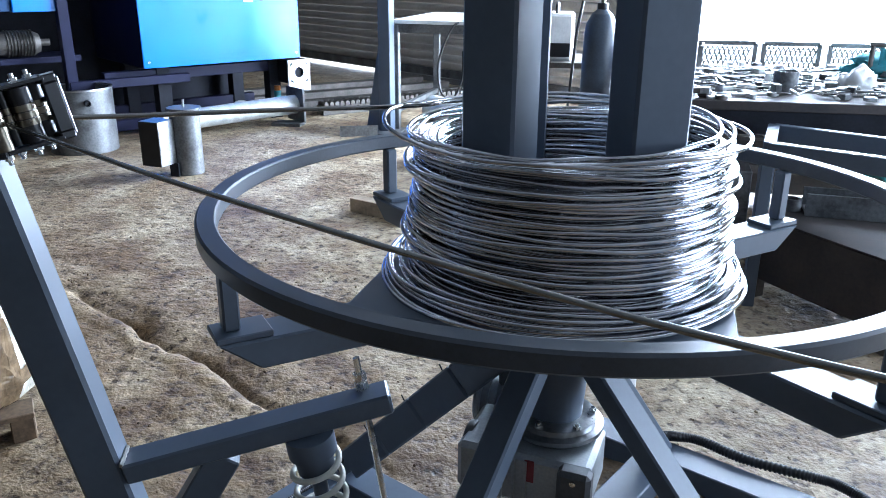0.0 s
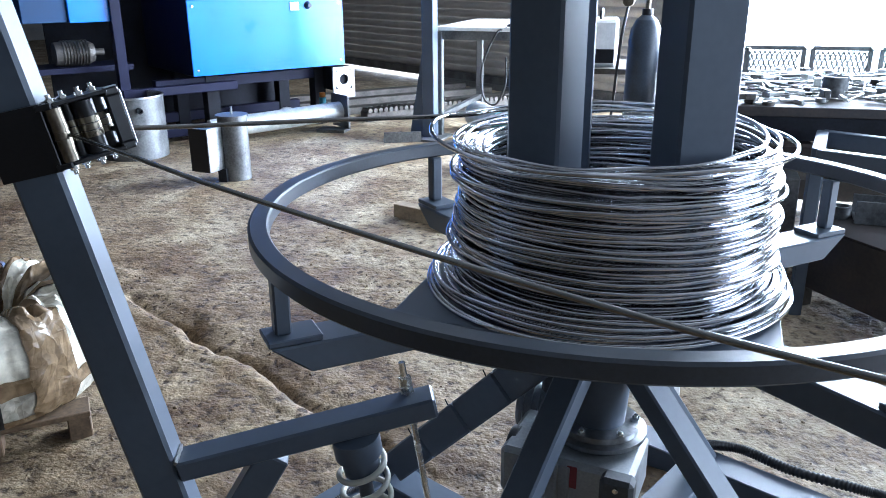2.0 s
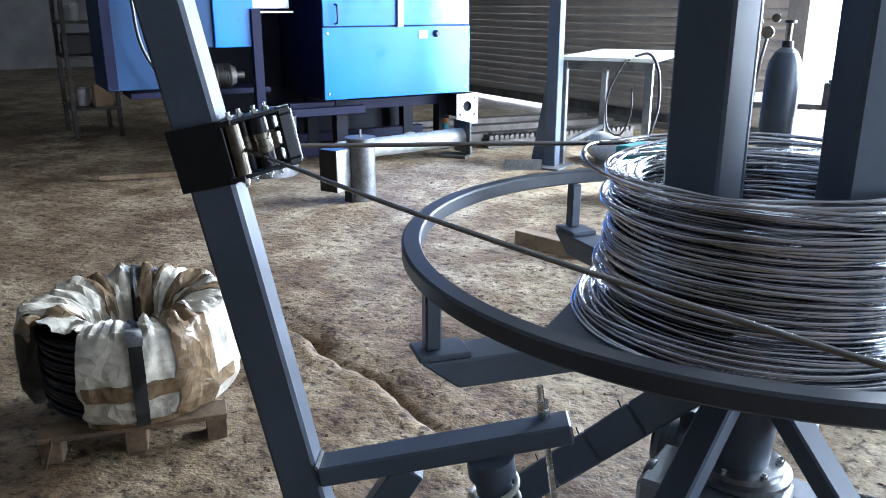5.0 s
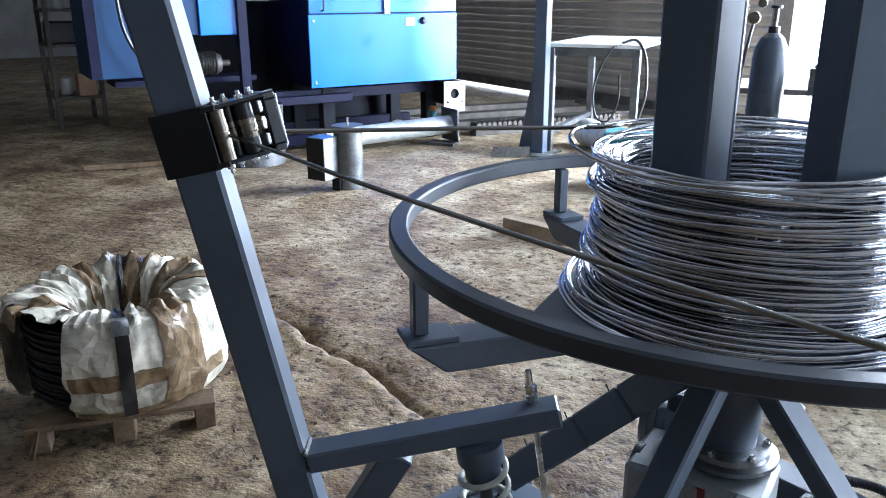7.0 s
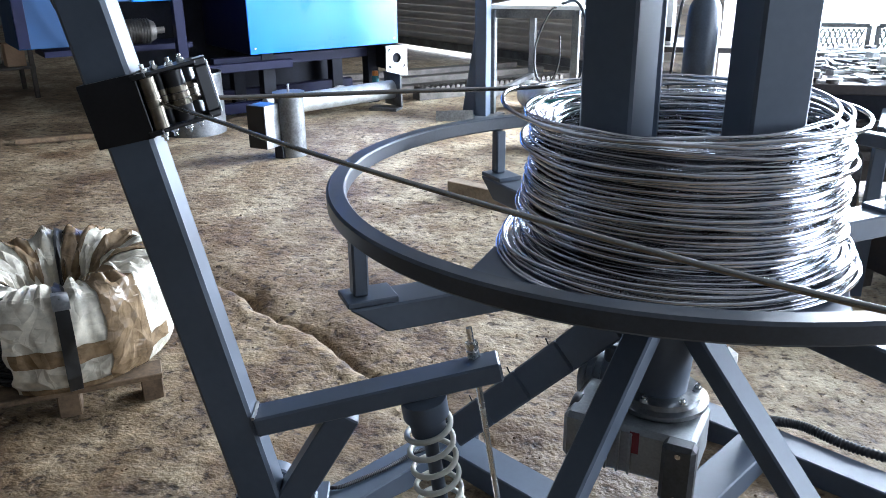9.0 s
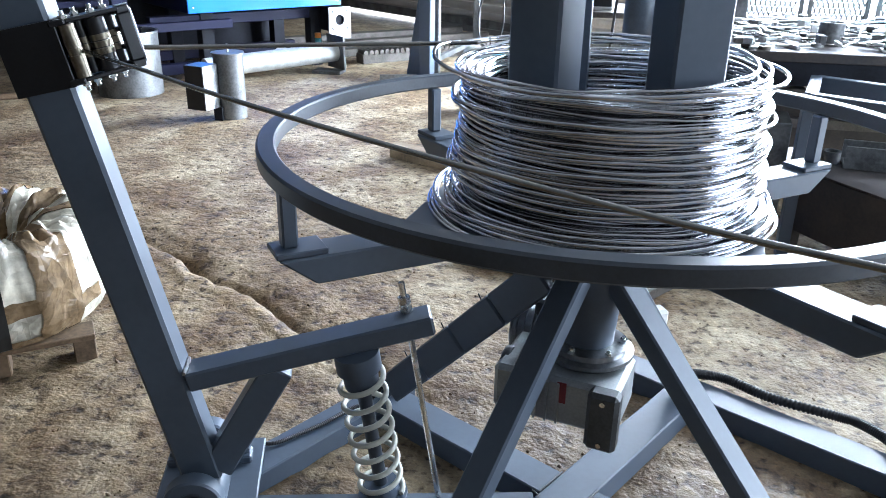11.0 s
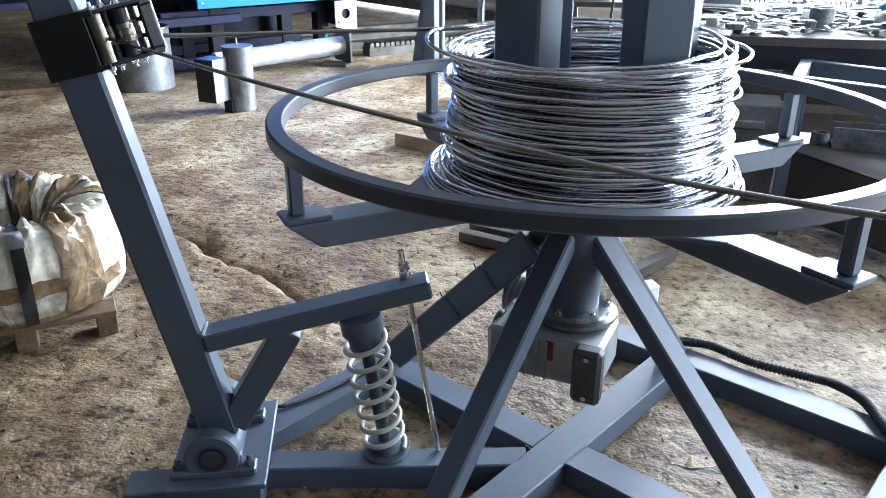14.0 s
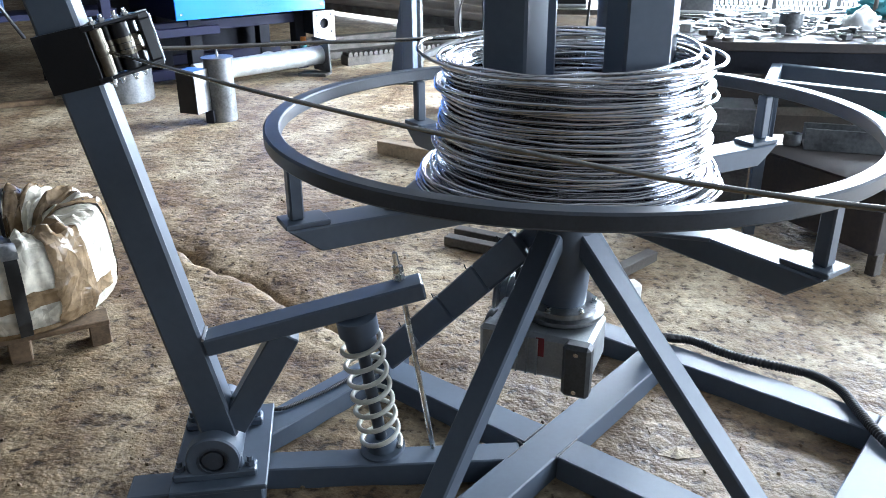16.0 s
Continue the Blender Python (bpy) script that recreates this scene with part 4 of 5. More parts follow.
rag = thing("glove", "pale work glove lying on the machine rail", "glove", m=MM @ T((1.05, 0.22, 0.16)))
part("glove", lathe(B(), [(0.001, 0.0), (0.07, 0.0), (0.09, 0.02), (0.05, 0.05), (0.001, 0.06)], 12), M_PAPER, rag)
bot = thing("spray_can", "orange and teal spray can standing on the floor rail", "can", m=MM @ T((1.42, 0.10, 0.15)))
part("can", cyl(B(), 0.035, 0.15, T((0, 0, 0.075)), 18, bev=0.004), M_CLOTH, bot)
part("cap", cyl(B(), 0.034, 0.05, T((0, 0, 0.177)), 18, bev=0.006), mat("orange_cap", (0.6, 0.22, 0.04), 0.4), bot)

plank = thing("floor_plank", "weathered plank lying on the floor", "plank", m=T((-5.15, 4.15, 0)) @ pose(0, 0, 0, 0, 0, 38))
part("board", box(B(), (0.95, 0.10, 0.045), T((0, 0, 0.0225)), 0.003), M_WOOD, plank)

# steel rack with cans at the far left
rack = thing("steel_shelf_rack", "thin steel shelf rack with cans and boxes", "rack", m=T((-7.6, 6.0, 0)) @ pose(0, 0, 0, 0, 0, -38))
for x in (-0.40, 0.40):
    for y in (-0.25, 0.25):
        part("leg", box(B(), (0.05, 0.05, 1.9), T((x, y, 0.95)), 0.003), M_TRACK, rack)
for z in (0.35, 0.95, 1.34):
    part("shelf", box(B(), (0.86, 0.56, 0.03), T((0, 0, z)), 0.003), M_TRACK, rack)
for x, y, z in ((-0.3, -0.1, 1.355), (-0.16, -0.12, 1.355), (-0.02, -0.1, 1.355), (0.13, -0.12, 1.355), (0.27, -0.1, 1.355), (-0.23, -0.1, 1.552), (-0.07, -0.11, 1.552), (0.09, -0.1, 1.552), (-0.1, -0.05, 0.365), (0.1, -0.1, 0.365)):
    c_ = thing("paint_can", "white paint can on the steel rack", "can", "cans on the rack", m=rack.matrix_world @ T((x, y, z)))
    part("can", cyl(B(), 0.062, 0.18, T((0, 0, 0.09)), 18, bev=0.004), M_ZINC, c_)
    part("lid", cyl(B(), 0.058, 0.012, T((0, 0, 0.187)), 18), M_PAPER, c_)
tb_ = thing("tool_case", "black tool case on the middle shelf of the rack", "case", m=rack.matrix_world @ T((-0.06, -0.05, 0.965)))
part("case", box(B(), (0.46, 0.34, 0.24), T((0, 0, 0.12)), 0.012), M_BLACK, tb_)
part("handle", sweep(B(), curve_pts([(-0.07, -0.17, 0.12), (-0.06, -0.20, 0.13), (0.06, -0.20, 0.13), (0.07, -0.17, 0.12)], 6), 0.009, 8), M_DULL, tb_)
bx_ = thing("cardboard_box", "cardboard box on the steel rack", "box", m=rack.matrix_world @ T((0.26, 0.1, 0.365)))
part("carton", box(B(), (0.22, 0.2, 0.26), T((0, 0, 0.13)), 0.004), M_CARD, bx_)

# ---- column and white table ----
post = thing("steel_column", "grey steel building column with a gusseted foot", "column", m=T((-1.80, 5.95, 0)) @ pose(0, 0, 0, 0, 0, -10))
part("shaft", box(B(), (0.12, 0.12, 5.2), T((0, 0, 2.6)), 0.006), M_GREY, post)
part("foot_plate", box(B(), (0.42, 0.40, 0.02), T((-0.05, 0, 0.01)), 0.003), M_DULL, post)
gs = B()
v = [gs.verts.new(p) for p in ((-0.075, -0.01, 0.02), (-0.22, -0.01, 0.02), (-0.075, -0.01, 0.85), (-0.075, 0.01, 0.02), (-0.22, 0.01, 0.02), (-0.075, 0.01, 0.85))]
for f in ((0, 1, 2), (5, 4, 3), (0, 3, 4, 1), (1, 4, 5, 2), (2, 5, 3, 0)):
    gs.faces.new([v[k] for k in f])
part("gusset", gs, M_GREY, post)
angle = thing("angle_iron", "short angle iron lying at the column foot", "steel offcut", m=T((-2.02, 5.70, 0)) @ pose(0, 0, 0, 0, 0, 20))
part("flange", box(B(), (0.36, 0.02, 0.10), T((0, 0, 0.05))), M_DULL, angle)
part("flange", box(B(), (0.36, 0.10, 0.012), T((0, 0.06, 0.006))), M_DULL, angle)

table = thing("white_top_table", "steel frame work table with a white top", "table", m=T((-1.30, 6.75, 0)) @ pose(0, 0, 0, 0, 0, -6))
part("tabletop", box(B(), (0.92, 1.5, 0.035), T((0.05, 0, 1.045)), 0.004), M_WHITE, table)
for y in (-0.72, 0.72):
    part("apron", box(B(), (0.80, 0.05, 0.08), T((0.05, y, 0.985)), 0.003), M_DULL, table)
for x in (-0.36, 0.46):
    for y in (-0.72, 0.72):
        part("leg", box(B(), (0.07, 0.07, 1.02), T((x, y, 0.51)), 0.004), M_DULL, table)
    part("rail", box(B(), (0.05, 1.4, 0.05), T((x, 0, 0.20)), 0.003), M_DULL, table)
tw = table.matrix_world
conduit("hanging_cable", "dark cable hanging in a loop from the table", [tw @ Vector(p) for p in ((0.30, -0.70, 1.06), (0.22, -0.80, 1.0), (0.10, -0.82, 0.70), (0.12, -0.82, 0.42), (0.24, -0.82, 0.36), (0.33, -0.82, 0.55), (0.33, -0.81, 0.80))], 0.010, False)
conduit("hanging_cable", "pale cable hanging over the table edge", [tw @ Vector(p) for p in ((0.28, -0.55, 1.07), (0.45, -0.72, 1.10), (0.56, -0.80, 0.95), (0.58, -0.80, 0.65), (0.54, -0.80, 0.45), (0.50, -0.80, 0.32))], 0.013, False)
roll = thing("pipe_offcut", "wide steel pipe offcut under the table", "pipe", m=T((-1.25, 6.3, 0.14)) @ pose(0, 0, 0, 90, 0, 35))
part("tube", lathe(B(), [(0.12, -0.35), (0.14, -0.35), (0.14, 0.35), (0.12, 0.35), (0.12, -0.35)], 32), M_ZINC, roll)
tool = thing("teal_toolbox", "dark teal tool box near the table", "tool box", m=T((-0.75, 4.9, 0)))
part("case", box(B(), (0.5, 0.3, 0.45), T((0, 0, 0.225)), 0.01), M_CLOTH, tool)

# ---- gas cylinder ----
gas = thing("gas_cylinder", "tall dark blue gas cylinder with regulator", "gas cylinder", m=T((0.135, 4.0, 0)) @ pose(0, 0, 0, 0, 1.0, 0))
part("bottle", lathe(B(), [(0.001, 0.0), (0.105, 0.0), (0.11, 0.02), (0.11, 1.12), (0.100, 1.19), (0.070, 1.25), (0.035, 1.28), (0.001, 1.28)], 36), mat("slate_blue_paint", (0.05, 0.065, 0.09), 0.4, 0.0, 0.25, 8, 90), gas)
part("neck_ring", cyl(B(), 0.036, 0.05, T((0, 0, 1.295)), 20, bev=0.004), M_BLACK, gas)
part("valve", cyl(B(), 0.017, 0.12, T((0, 0, 1.37)), 14), M_BRASS, gas)
part("hand_wheel", lathe(B(), [(0.001, 0.0), (0.035, 0.0), (0.035, 0.018), (0.001, 0.018)], 16, T((0, 0, 1.43))), M_BLACK, gas)
part("regulator", cyl(B(), 0.04, 0.07, T((-0.13, -0.02, 1.37)) @ pose(0, 0, 0, 90), 24, bev=0.008), M_BRASS, gas)
for x, z in ((-0.19, 1.43), (-0.09, 1.46)):
    part("gauge", cyl(B(), 0.028, 0.03, T((x, -0.04, z)) @ pose(0, 0, 0, 90), 24, bev=0.004), M_BRASS, gas)
part("hose", sweep(B(), curve_pts([(-0.13, -0.02, 1.33), (-0.16, -0.03, 1.1), (-0.18, 0, 0.7), (-0.2, 0.05, 0.3)], 8), 0.010, 8), M_RUBBER, gas)

# ---- cluttered workbench by the gate ----
ZB = 0.90
bench = thing("workbench", "dark steel workbench covered with tools and offcuts", "workbench")
BC = Vector((1.33, 3.38, 0))
part("worktop", box(B(), (1.75, 1.45, 0.05), T(BC + Vector((0, 0, ZB - 0.025))), 0.004), M_RUST, bench)
part("front_apron", box(B(), (1.72, 0.03, 0.12), T(BC + Vector((0, -0.70, ZB - 0.11)))), M_DARK, bench)
for x in (-0.8, 0.8):
    for y in (-0.66, 0.66):
        part("leg", box(B(), (0.09, 0.09, ZB - 0.05), T(BC + Vector((x, y, (ZB - 0.05) / 2)))), M_TRACK, bench)
part("stretcher", box(B(), (1.6, 0.06, 0.06), T(BC + Vector((0, 0.6, 0.25)))), M_TRACK, bench)
part("back_sheet", box(B(), (1.66, 0.006, 0.78), T(BC + Vector((0, 0.70, 0.44)))), M_RUST, bench)

rnd = random.Random(11)
mats = [M_STEEL, M_DULL, M_ZINC, M_TRACK, M_PAPER, M_DULL, M_STEEL, M_BLACK]
for k in range(230):
    x, y = BC.x + rnd.uniform(-0.82, 0.80), BC.y + rnd.uniform(-0.70, 0.64)
    kind = rnd.random()
    rz = rnd.uniform(0, 360)
    mt = rnd.choice(mats)
    z = ZB + rnd.choice((0, 0, 0.02, 0.03))
    if kind < 0.45:
        L = rnd.uniform(0.08, 0.30)
        o = thing("steel_offcut", "loose steel bar offcut on the cluttered bench", "steel offcut", "offcuts on the bench", m=pose(x, y, z, 0, 0, rz))
        part("bar", box(B(), (L, rnd.uniform(0.012, 0.035), rnd.uniform(0.008, 0.024)), T((0, 0, 0.012)), 0.002), mt, o)
    elif kind < 0.62:
        r = rnd.uniform(0.018, 0.040)
        o = thing("steel_ring", "loose machined steel ring on the cluttered bench", "steel ring", "rings on the bench", m=pose(x, y, z, 0, 0, rz))
        part("ring", lathe(B(), [(r * 0.6, 0), (r, 0), (r, 0.02), (r * 0.6, 0.02), (r * 0.6, 0)], 22), mt, o)
    elif kind < 0.82:
        L = rnd.uniform(0.14, 0.26)
        o = thing("spanner", "steel spanner lying on the cluttered bench", "hand tool", "tools on the bench", m=pose(x, y, z, 0, 0, rz))
        part("shank", box(B(), (L, 0.018, 0.010), T((0, 0, 0.006)), 0.003), mt, o)
        part("jaw", lathe(B(), [(0.010, 0), (0.024, 0), (0.024, 0.013), (0.010, 0.013), (0.010, 0)], 14, T((L / 2, 0, 0))), mt, o)
    else:
        o = thing("steel_block", "small machined steel block on the cluttered bench", "steel block", "blocks on the bench", m=pose(x, y, z, 0, 0, rz))
        part("block", box(B(), (rnd.uniform(0.03, 0.08), rnd.uniform(0.03, 0.06), rnd.uniform(0.02, 0.05)), T((0, 0, 0.02)), 0.004), mt, o)
for k in range(80):
    L, r = rnd.uniform(0.12, 0.42), rnd.uniform(0.004, 0.008)
    o = thing("steel_rod", "thin bright steel rod lying on the cluttered bench", "steel rod", "rods on the bench", m=pose(BC.x + rnd.uniform(-0.62, 0.60), BC.y + rnd.uniform(-0.60, 0.60), ZB + rnd.choice((0.006, 0.03, 0.045)), 0, rnd.uniform(-4, 4), rnd.gauss(0, 38)))
    part("rod", cyl(B(), r, L, pose(0, 0, 0, 0, 90), 8, bev=0.001), rnd.choice((M_STEEL, M_BOLT, M_ZINC, M_DULL)), o)
tin = thing("steel_tin", "open round steel tin on the bench", "tin", m=T((1.14, 3.0, ZB)))
part("wall", lathe(B(), [(0.001, 0), (0.065, 0), (0.065, 0.12), (0.060, 0.12), (0.060, 0.01), (0.001, 0.01)], 26), M_DULL, tin)


def crumpled_thing(name, label, cat, c, size, material, seed):
    o = thing(name, label, cat, m=T(c))
    bm = B()
    bmesh.ops.create_icosphere(bm, subdivisions=4, radius=1)
    for vv in bm.verts:
        p = vv.co.copy()
        k = 1 + 0.35 * noise.noise(p * 1.7 + Vector((seed, 0, 0))) + 0.18 * noise.noise(p * 4.1 + Vector((0, seed, 0)))
        vv.co = Vector((p.x * size[0] * k, p.y * size[1] * k, max(-0.02, p.z * size[2] * k) + 0.02))
    part("sheet", bm, material, o, smooth=60)


crumpled_thing("plastic_bag", "crumpled white plastic bag on the bench", "bag", (1.52, 3.05, ZB), (0.10, 0.08, 0.12), M_PAPER, 3)
crumpled_thing("teal_cloth", "crumpled teal work cloth on the bench end", "cloth", (1.95, 3.75, ZB + 0.04), (0.30, 0.16, 0.10), M_CLOTH, 9)
carton = thing("cardboard_carton", "open cardboard carton beside the bench", "box", m=T((1.95, 2.62, 0.45)) @ pose(0, 0, 0, 0, 0, 15))
part("carton", box(B(), (0.50, 0.40, 0.30), T((0, 0, 0.15)), 0.004), M_CARD, carton)
stool = thing("carton_stand", "low steel stand under the carton", "stand", m=T((1.95, 2.62, 0)))
part("stand_top", box(B(), (0.55, 0.45, 0.03), T((0, 0, 0.435))), M_TRACK, stool)
for x in (-0.22, 0.22):
    for y in (-0.18, 0.18):
        part("leg", box(B(), (0.04, 0.04, 0.42), T((x, y, 0.21))), M_TRACK, stool)
sbox = thing("steel_parts_box", "open grey steel parts box on the bench back", "box", m=T((0.62, 4.0, ZB)) @ pose(0, 0, 0, 0, 0, -8))
for x, y, w, d in ((0, -0.13, 0.42, 0.012), (0, 0.13, 0.42, 0.012), (-0.205, 0, 0.012, 0.25), (0.205, 0, 0.012, 0.25)):
    part("side", box(B(), (w, d, 0.17), T((x, y, 0.085)), 0.002), M_DULL, sbox)
part("base", box(B(), (0.41, 0.26, 0.012), T((0, 0, 0.006))), M_DULL, sbox)
sideb = thing("side_bench", "dark steel side bench next to the gas cylinder", "workbench", m=T((0.10, 4.75, 0)))
part("worktop", box(B(), (1.0, 0.7, 0.04), T((0, 0, 0.86)), 0.003), M_TRACK, sideb)
for x in (-0.45, 0.45):
    for y in (-0.3, 0.3):
        part("leg", box(B(), (0.05, 0.05, 0.84), T((x, y, 0.42))), M_TRACK, sideb)
welder = thing("welding_set", "pale welding set standing on the side bench", "welder", m=T((-0.16, 4.72, 0.88)))
part("case", box(B(), (0.26, 0.42, 0.34), T((0, 0, 0.17)), 0.02), M_PAPER, welder)
part("front_grille", box(B(), (0.22, 0.01, 0.10), T((0, -0.212, 0.08)), 0.002), M_BLACK, welder)
part("handle", sweep(B(), curve_pts([(0, -0.13, 0.34), (0, -0.12, 0.40), (0, 0.12, 0.40), (0, 0.13, 0.34)], 6), 0.012, 8), M_BLACK, welder)


# polished fittings stored under the bench front, and a teal tarpaulin hung at its end
fit_shelf = thing("under_bench_shelf", "dark steel shelf under the bench front", "shelf")
part("board", box(B(), (0.62, 0.26, 0.02), T((0.95, 2.82, 0.70)), 0.002), M_TRACK, fit_shelf)
for x in (0.67, 1.23):
    part("hanger", box(B(), (0.025, 0.24, 0.165), T((x, 2.82, 0.772)), 0.002), M_TRACK, fit_shelf)
for x, y, r, L in ((0.80, 2.78, 0.050, 0.12), (0.895, 2.76, 0.036, 0.10), (1.005, 2.78, 0.048, 0.13)):
    ft = thing("flanged_fitting", "polished steel flanged fitting on the shelf under the bench", "fitting", "fittings under the bench", m=T((x, y, 0.71 + r)) @ pose(0, 0, 0, 90, 0, 12))
    part("sleeve", lathe(B(), [(r * 0.45, -L / 2), (r * 0.7, -L / 2), (r * 0.7, L / 4), (r * 0.98, L / 4), (r * 0.98, L / 2), (r * 0.45, L / 2), (r * 0.45, -L / 2)], 26), M_BOLT, ft)
tarp = thing("tarpaulin", "teal tarpaulin hanging in folds at the bench end", "tarpaulin")
tb = B()
NU, NV = 40, 24
grid = []
for jv in range(NV + 1):
    zz = 0.30 + 0.80 * jv / NV
    grid.append([tb.verts.new((1.80 + 0.85 * iu / NU, 3.62 - 0.10 * iu / NU + 0.045 * math.sin(iu * 0.75 + 0.6 * noise.noise((iu * 0.2, jv * 0.15, 1))) * (1.2 - 0.5 * jv / NV), zz + 0.02 * noise.noise((iu * 0.3, 0, 4)))) for iu in range(NU + 1)])
for jv in range(NV):
    for iu in range(NU):
        tb.faces.new((grid[jv][iu], grid[jv][iu + 1], grid[jv + 1][iu + 1], grid[jv + 1][iu]))
ts = part("sheet", tb, M_CLOTH, tarp, smooth=80)
ts.modifiers.new("thickness", "SOLIDIFY").thickness = 0.004
part("hanging_rail", rod(B(), (1.74, 3.63, 1.115), (2.72, 3.53, 1.115), 0.014, 12), M_TRACK, tarp)
for x, y in ((1.76, 3.628), (2.70, 3.532)):
    part("rail_post", rod(B(), (x, y, 0.0), (x, y, 1.11), 0.014, 12), M_TRACK, tarp)

# expanded metal panels standing behind the bench
def mesh_panel(x0, x1, y, z0, z1):
    p = thing("mesh_panel", "expanded metal mesh panel in a steel frame behind the bench", "mesh panel", "mesh panels")
    fb = B()
    for a, b in (((x0, y, z0), (x1, y, z0)), ((x0, y, z1), (x1, y, z1)), ((x0, y, z0), (x0, y, z1)), ((x1, y, z0), (x1, y, z1))):
        bar(fb, a, b, 0.03, 0.03, 0.002)
    part("frame", fb, M_DULL, p)
    mb_ = B()
    step, h = 0.034, 0.042
    nrow = int((z1 - z0) / h)
    ncol = int((x1 - x0) / step)
    for r in range(nrow):
        for c in range(ncol):
            xa = x0 + (c + 0.5 * (r % 2)) * step
            za = z0 + r * h
            for dx in (0.5, -0.5):
                q = Vector((xa + dx * step, y, za + h))
                rod(mb_, (xa, y, za), q, 0.006, 4)
    part("mesh", mb_, M_DULL, p)


mesh_panel(0.88, 1.28, 4.6, 0.0, 1.03)
mesh_panel(1.34, 1.72, 4.6, 0.0, 1.03)
mesh_panel(1.78, 2.12, 4.55, 0.0, 1.03)

# ---- tube frame and low steel table to the right of the turntable ----
tf = thing("tube_frame", "dark grey welded rectangular tube frame standing beside the turntable", "frame")
ZF = 0.80
fa, fb_, fc, fd = Vector((1.02, 2.60, ZF)), Vector((0.90, 2.12, ZF)), Vector((2.2, 1.88, ZF)), Vector((2.1, 1.45, ZF))
for a, b in ((fa, fc), (fb_, fd), (fb_, fa), (fd, fc)):
    part("rail", bar(B(), a + Vector((0, 0, -0.04)), b + Vector((0, 0, -0.04)), 0.055, 0.08, 0.004), M_GREY, tf)
for p in (fa, fb_, fc, fd):
    part("leg", bar(B(), Vector((p.x, p.y, 0)), p + Vector((0, 0, -0.08)), 0.055, 0.055, 0.003), M_GREY, tf)

low = thing("steel_chest", "big dark rusty sheet steel chest on short feet", "steel chest")
lz = 0.42
q0, q1 = Vector((0.93, 2.25, 0)), Vector((1.36, 1.63, 0))
qd = Vector((0.82, 0.57, 0)) * 1.05
xa = (q1 - q0).normalized()
mlow = Matrix(((xa.x, -xa.y, 0, (q0.x + q1.x + qd.x) / 2), (xa.y, xa.x, 0, (q0.y + q1.y + qd.y) / 2), (0, 0, 1, 0), (0, 0, 0, 1)))
part("chest_body", box(B(), ((q1 - q0).length, 1.05, lz - 0.11), mlow @ T((0, 0, 0.10 + (lz - 0.11) / 2)), 0.006), M_RUST, low)
part("lid_sheet", box(B(), ((q1 - q0).length + 0.02, 1.07, 0.008), mlow @ T((0, 0, lz - 0.005)), 0.002), M_RUST, low)
for x in (-0.36, 0.36):
    for y in (-0.49, 0.49):
        part("foot", box(B(), (0.05, 0.05, 0.11), mlow @ T((x, y, 0.055)), 0.003), M_TRACK, low)
chan = thing("steel_channel", "steel channel section lying on the low table", "steel section", m=T((1.42, 2.30, lz)) @ pose(0, 0, 0, 0, 0, -8))
for y in (-0.07, 0.07):
    part("flange", box(B(), (0.55, 0.012, 0.11), T((0, y, 0.055)), 0.002), M_DULL, chan)
part("web", box(B(), (0.55, 0.14, 0.012), T((0, 0, 0.016)), 0.002), M_DULL, chan)
cup = thing("pipe_socket", "short round pipe socket on the low table", "pipe", m=T((1.10, 2.36, lz)))
part("socket", lathe(B(), [(0.03, 0), (0.045, 0), (0.045, 0.06), (0.03, 0.06), (0.03, 0)], 22), M_DULL, cup)
crate = thing("parts_crate", "grey steel crate standing behind the turntable", "crate", m=T((0.75, 2.75, 0)) @ pose(0, 0, 0, 0, 0, -5))
part("crate_body", box(B(), (0.42, 0.3, 0.55), T((0, 0, 0.275)), 0.006), M_DULL, crate)
part("pressed_rib", box(B(), (0.26, 0.02, 0.05), T((0, -0.155, 0.44)), 0.008), M_DULL, crate)
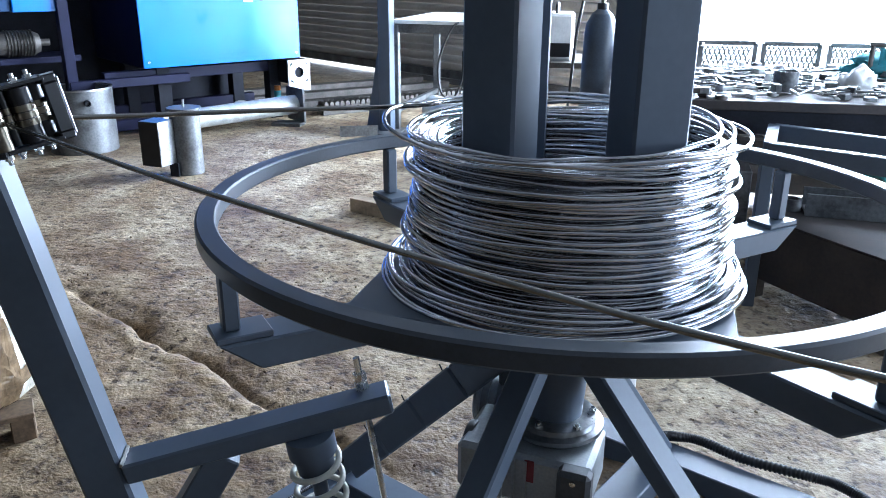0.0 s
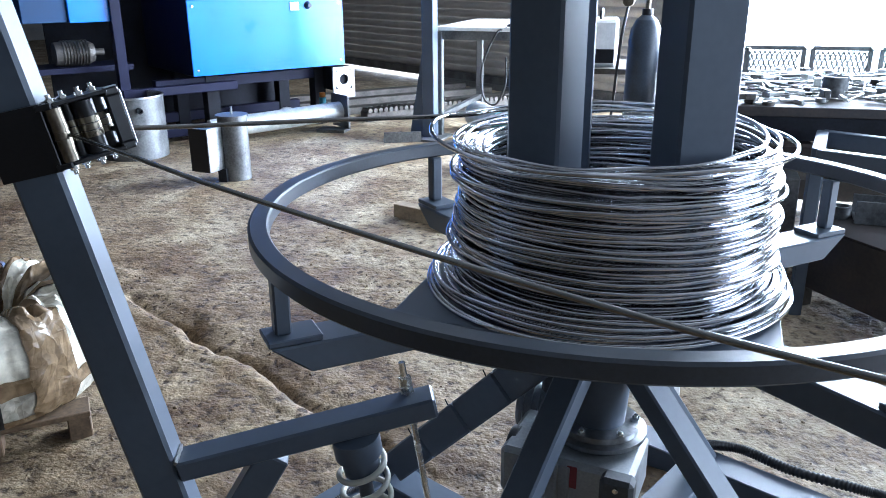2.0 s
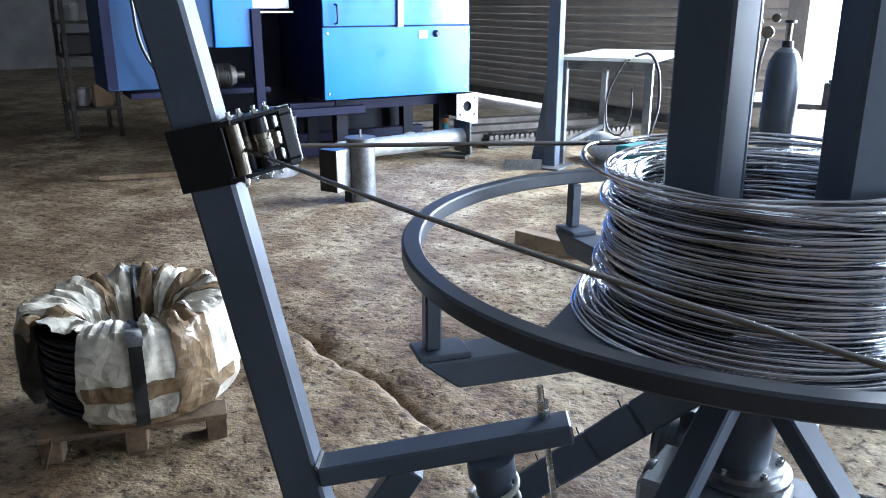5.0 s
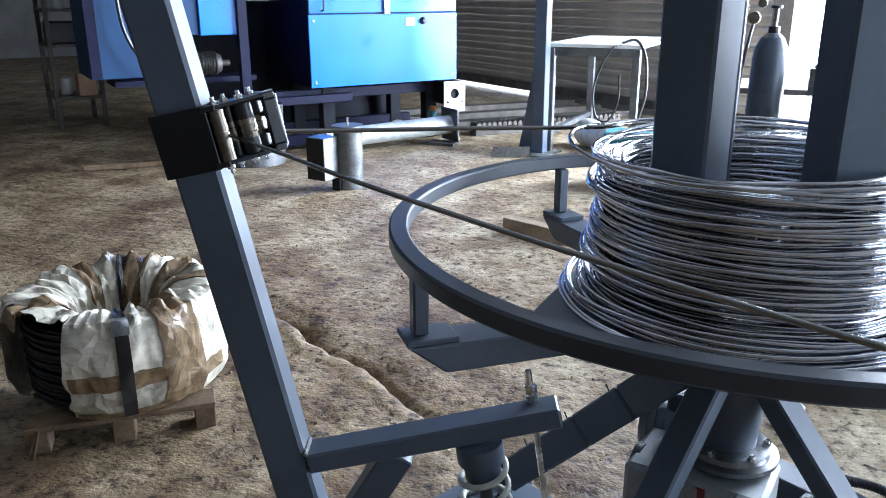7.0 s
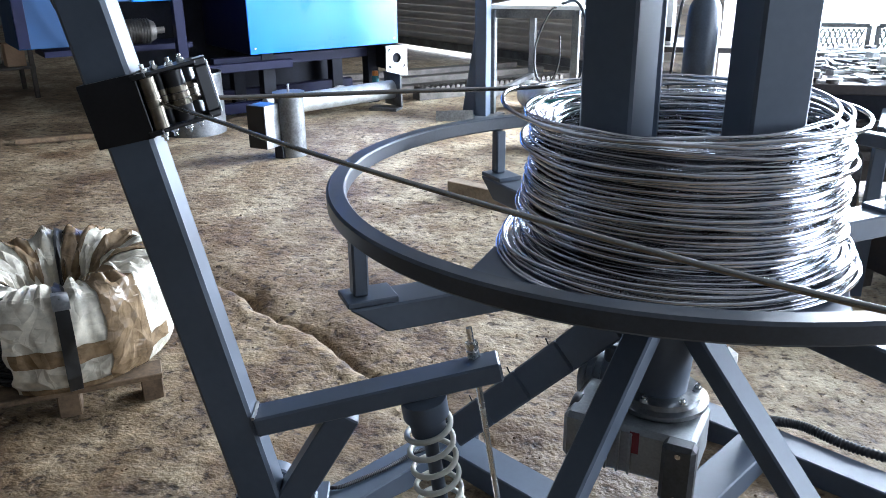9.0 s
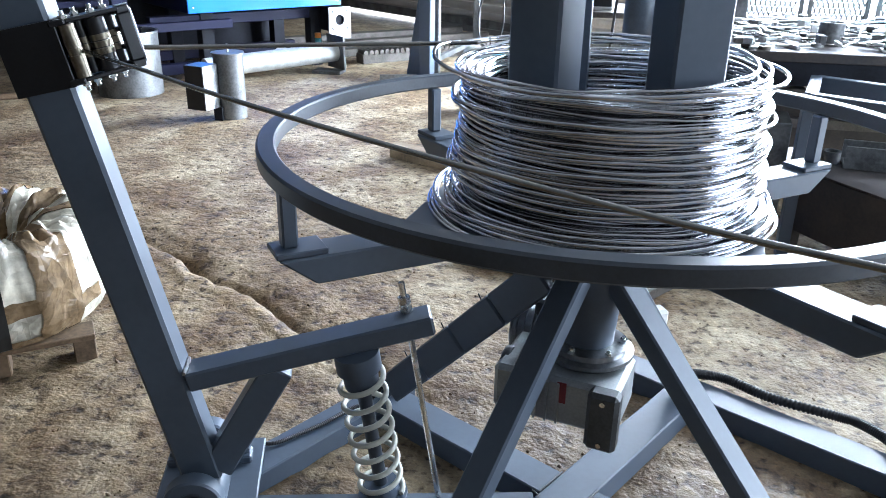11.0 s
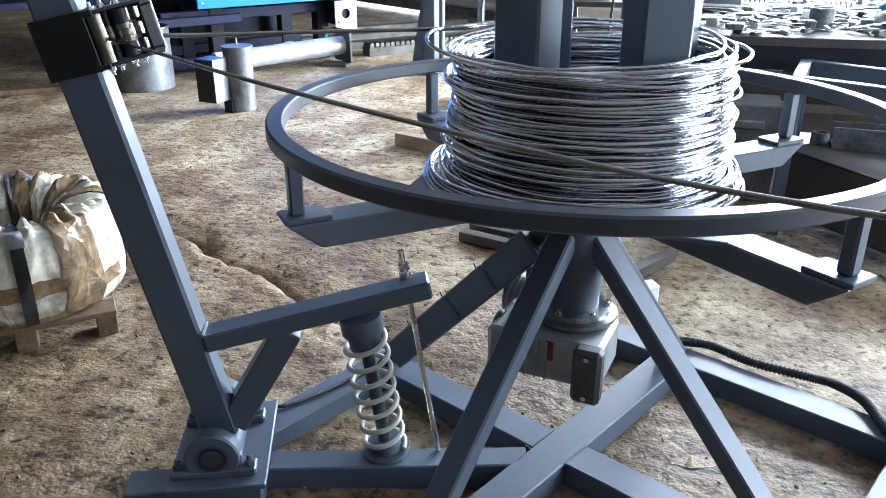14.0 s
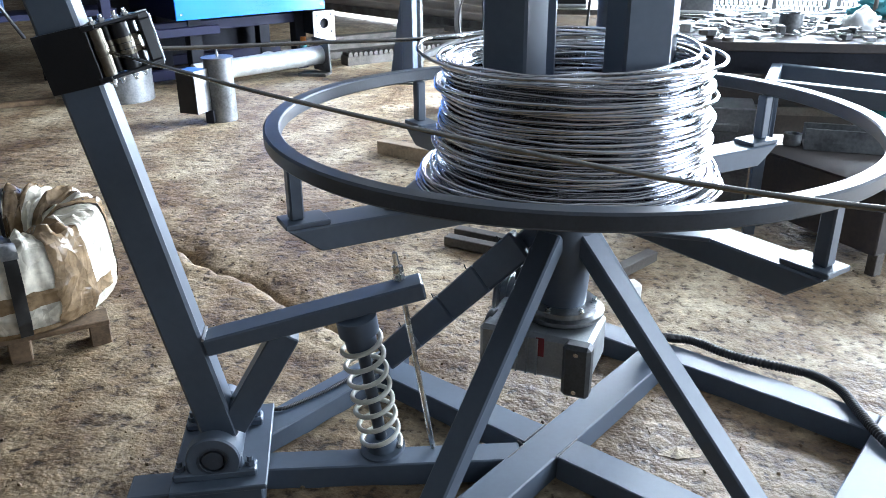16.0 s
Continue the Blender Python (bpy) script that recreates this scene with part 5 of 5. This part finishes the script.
for k, (x, y, L, rz) in enumerate(((-0.33, 1.60, 0.62, -19), (-0.30, 1.72, 0.62, -19), (0.27, 1.50, 0.42, 55), (0.52, 2.15, 0.5, -20))):
    o = thing("floor_bar", "dark steel bar lying on the floor under the turntable", "steel bar", "bars on the floor", m=pose(x, y, 0, 0, 0, rz))
    part("bar", box(B(), (L, 0.06, 0.05), T((0, 0, 0.025)), 0.003), M_TRACK, o)
rag2 = thing("white_sponge", "white foam block on the floor behind the motor", "foam block", m=pose(0.265, 1.17, 0.0, 0, 0, 30))
part("foam", box(B(), (0.10, 0.07, 0.10), T((0, 0, 0.05)), 0.012), M_PAPER, rag2)
flake = thing("concrete_flake", "loose flat flake of concrete on the floor", "concrete flake", m=T((0.395, 0.172, -0.001)))
fk = B()
ring_ = [fk.verts.new((0.085 * (1 + 0.3 * noise.noise((math.cos(a) * 2, math.sin(a) * 2, 4))) * math.cos(a), 0.065 * (1 + 0.3 * noise.noise((math.cos(a) * 2, math.sin(a) * 2, 9))) * math.sin(a), 0.004)) for a in [2 * math.pi * k / 28 for k in range(28)]]
fk.faces.new(ring_)
ex = bmesh.ops.extrude_face_region(fk, geom=list(fk.faces))
for vv in [g for g in ex["geom"] if isinstance(g, bmesh.types.BMVert)]:
    vv.co.z -= 0.02
part("flake", fk, M_GROUND, flake)

# ---- crumbs of concrete and dirt on the floor ----
rnd = random.Random(21)
crumbs = B()
for k in range(900):
    x, y = rnd.uniform(-2.6, 1.5), rnd.uniform(-0.6, 3.0)
    if abs(x) < 0.1 and abs(y) < 0.1:
        continue
    r = rnd.choice((0.003, 0.004, 0.005, 0.006, 0.009))
    g = bmesh.ops.create_icosphere(crumbs, subdivisions=1, radius=r, matrix=pose(x, y, ground_height(x, y) + r * 0.3, rnd.uniform(0, 90), rnd.uniform(0, 90), rnd.uniform(0, 360)) @ Matrix.Diagonal((1, rnd.uniform(0.6, 1), rnd.uniform(0.4, 0.8), 1)))
cr = part("floor_crumbs", crumbs, M_GROUND)
tagged(cr, "loose concrete crumbs scattered on the floor", "debris", kind="stuff")
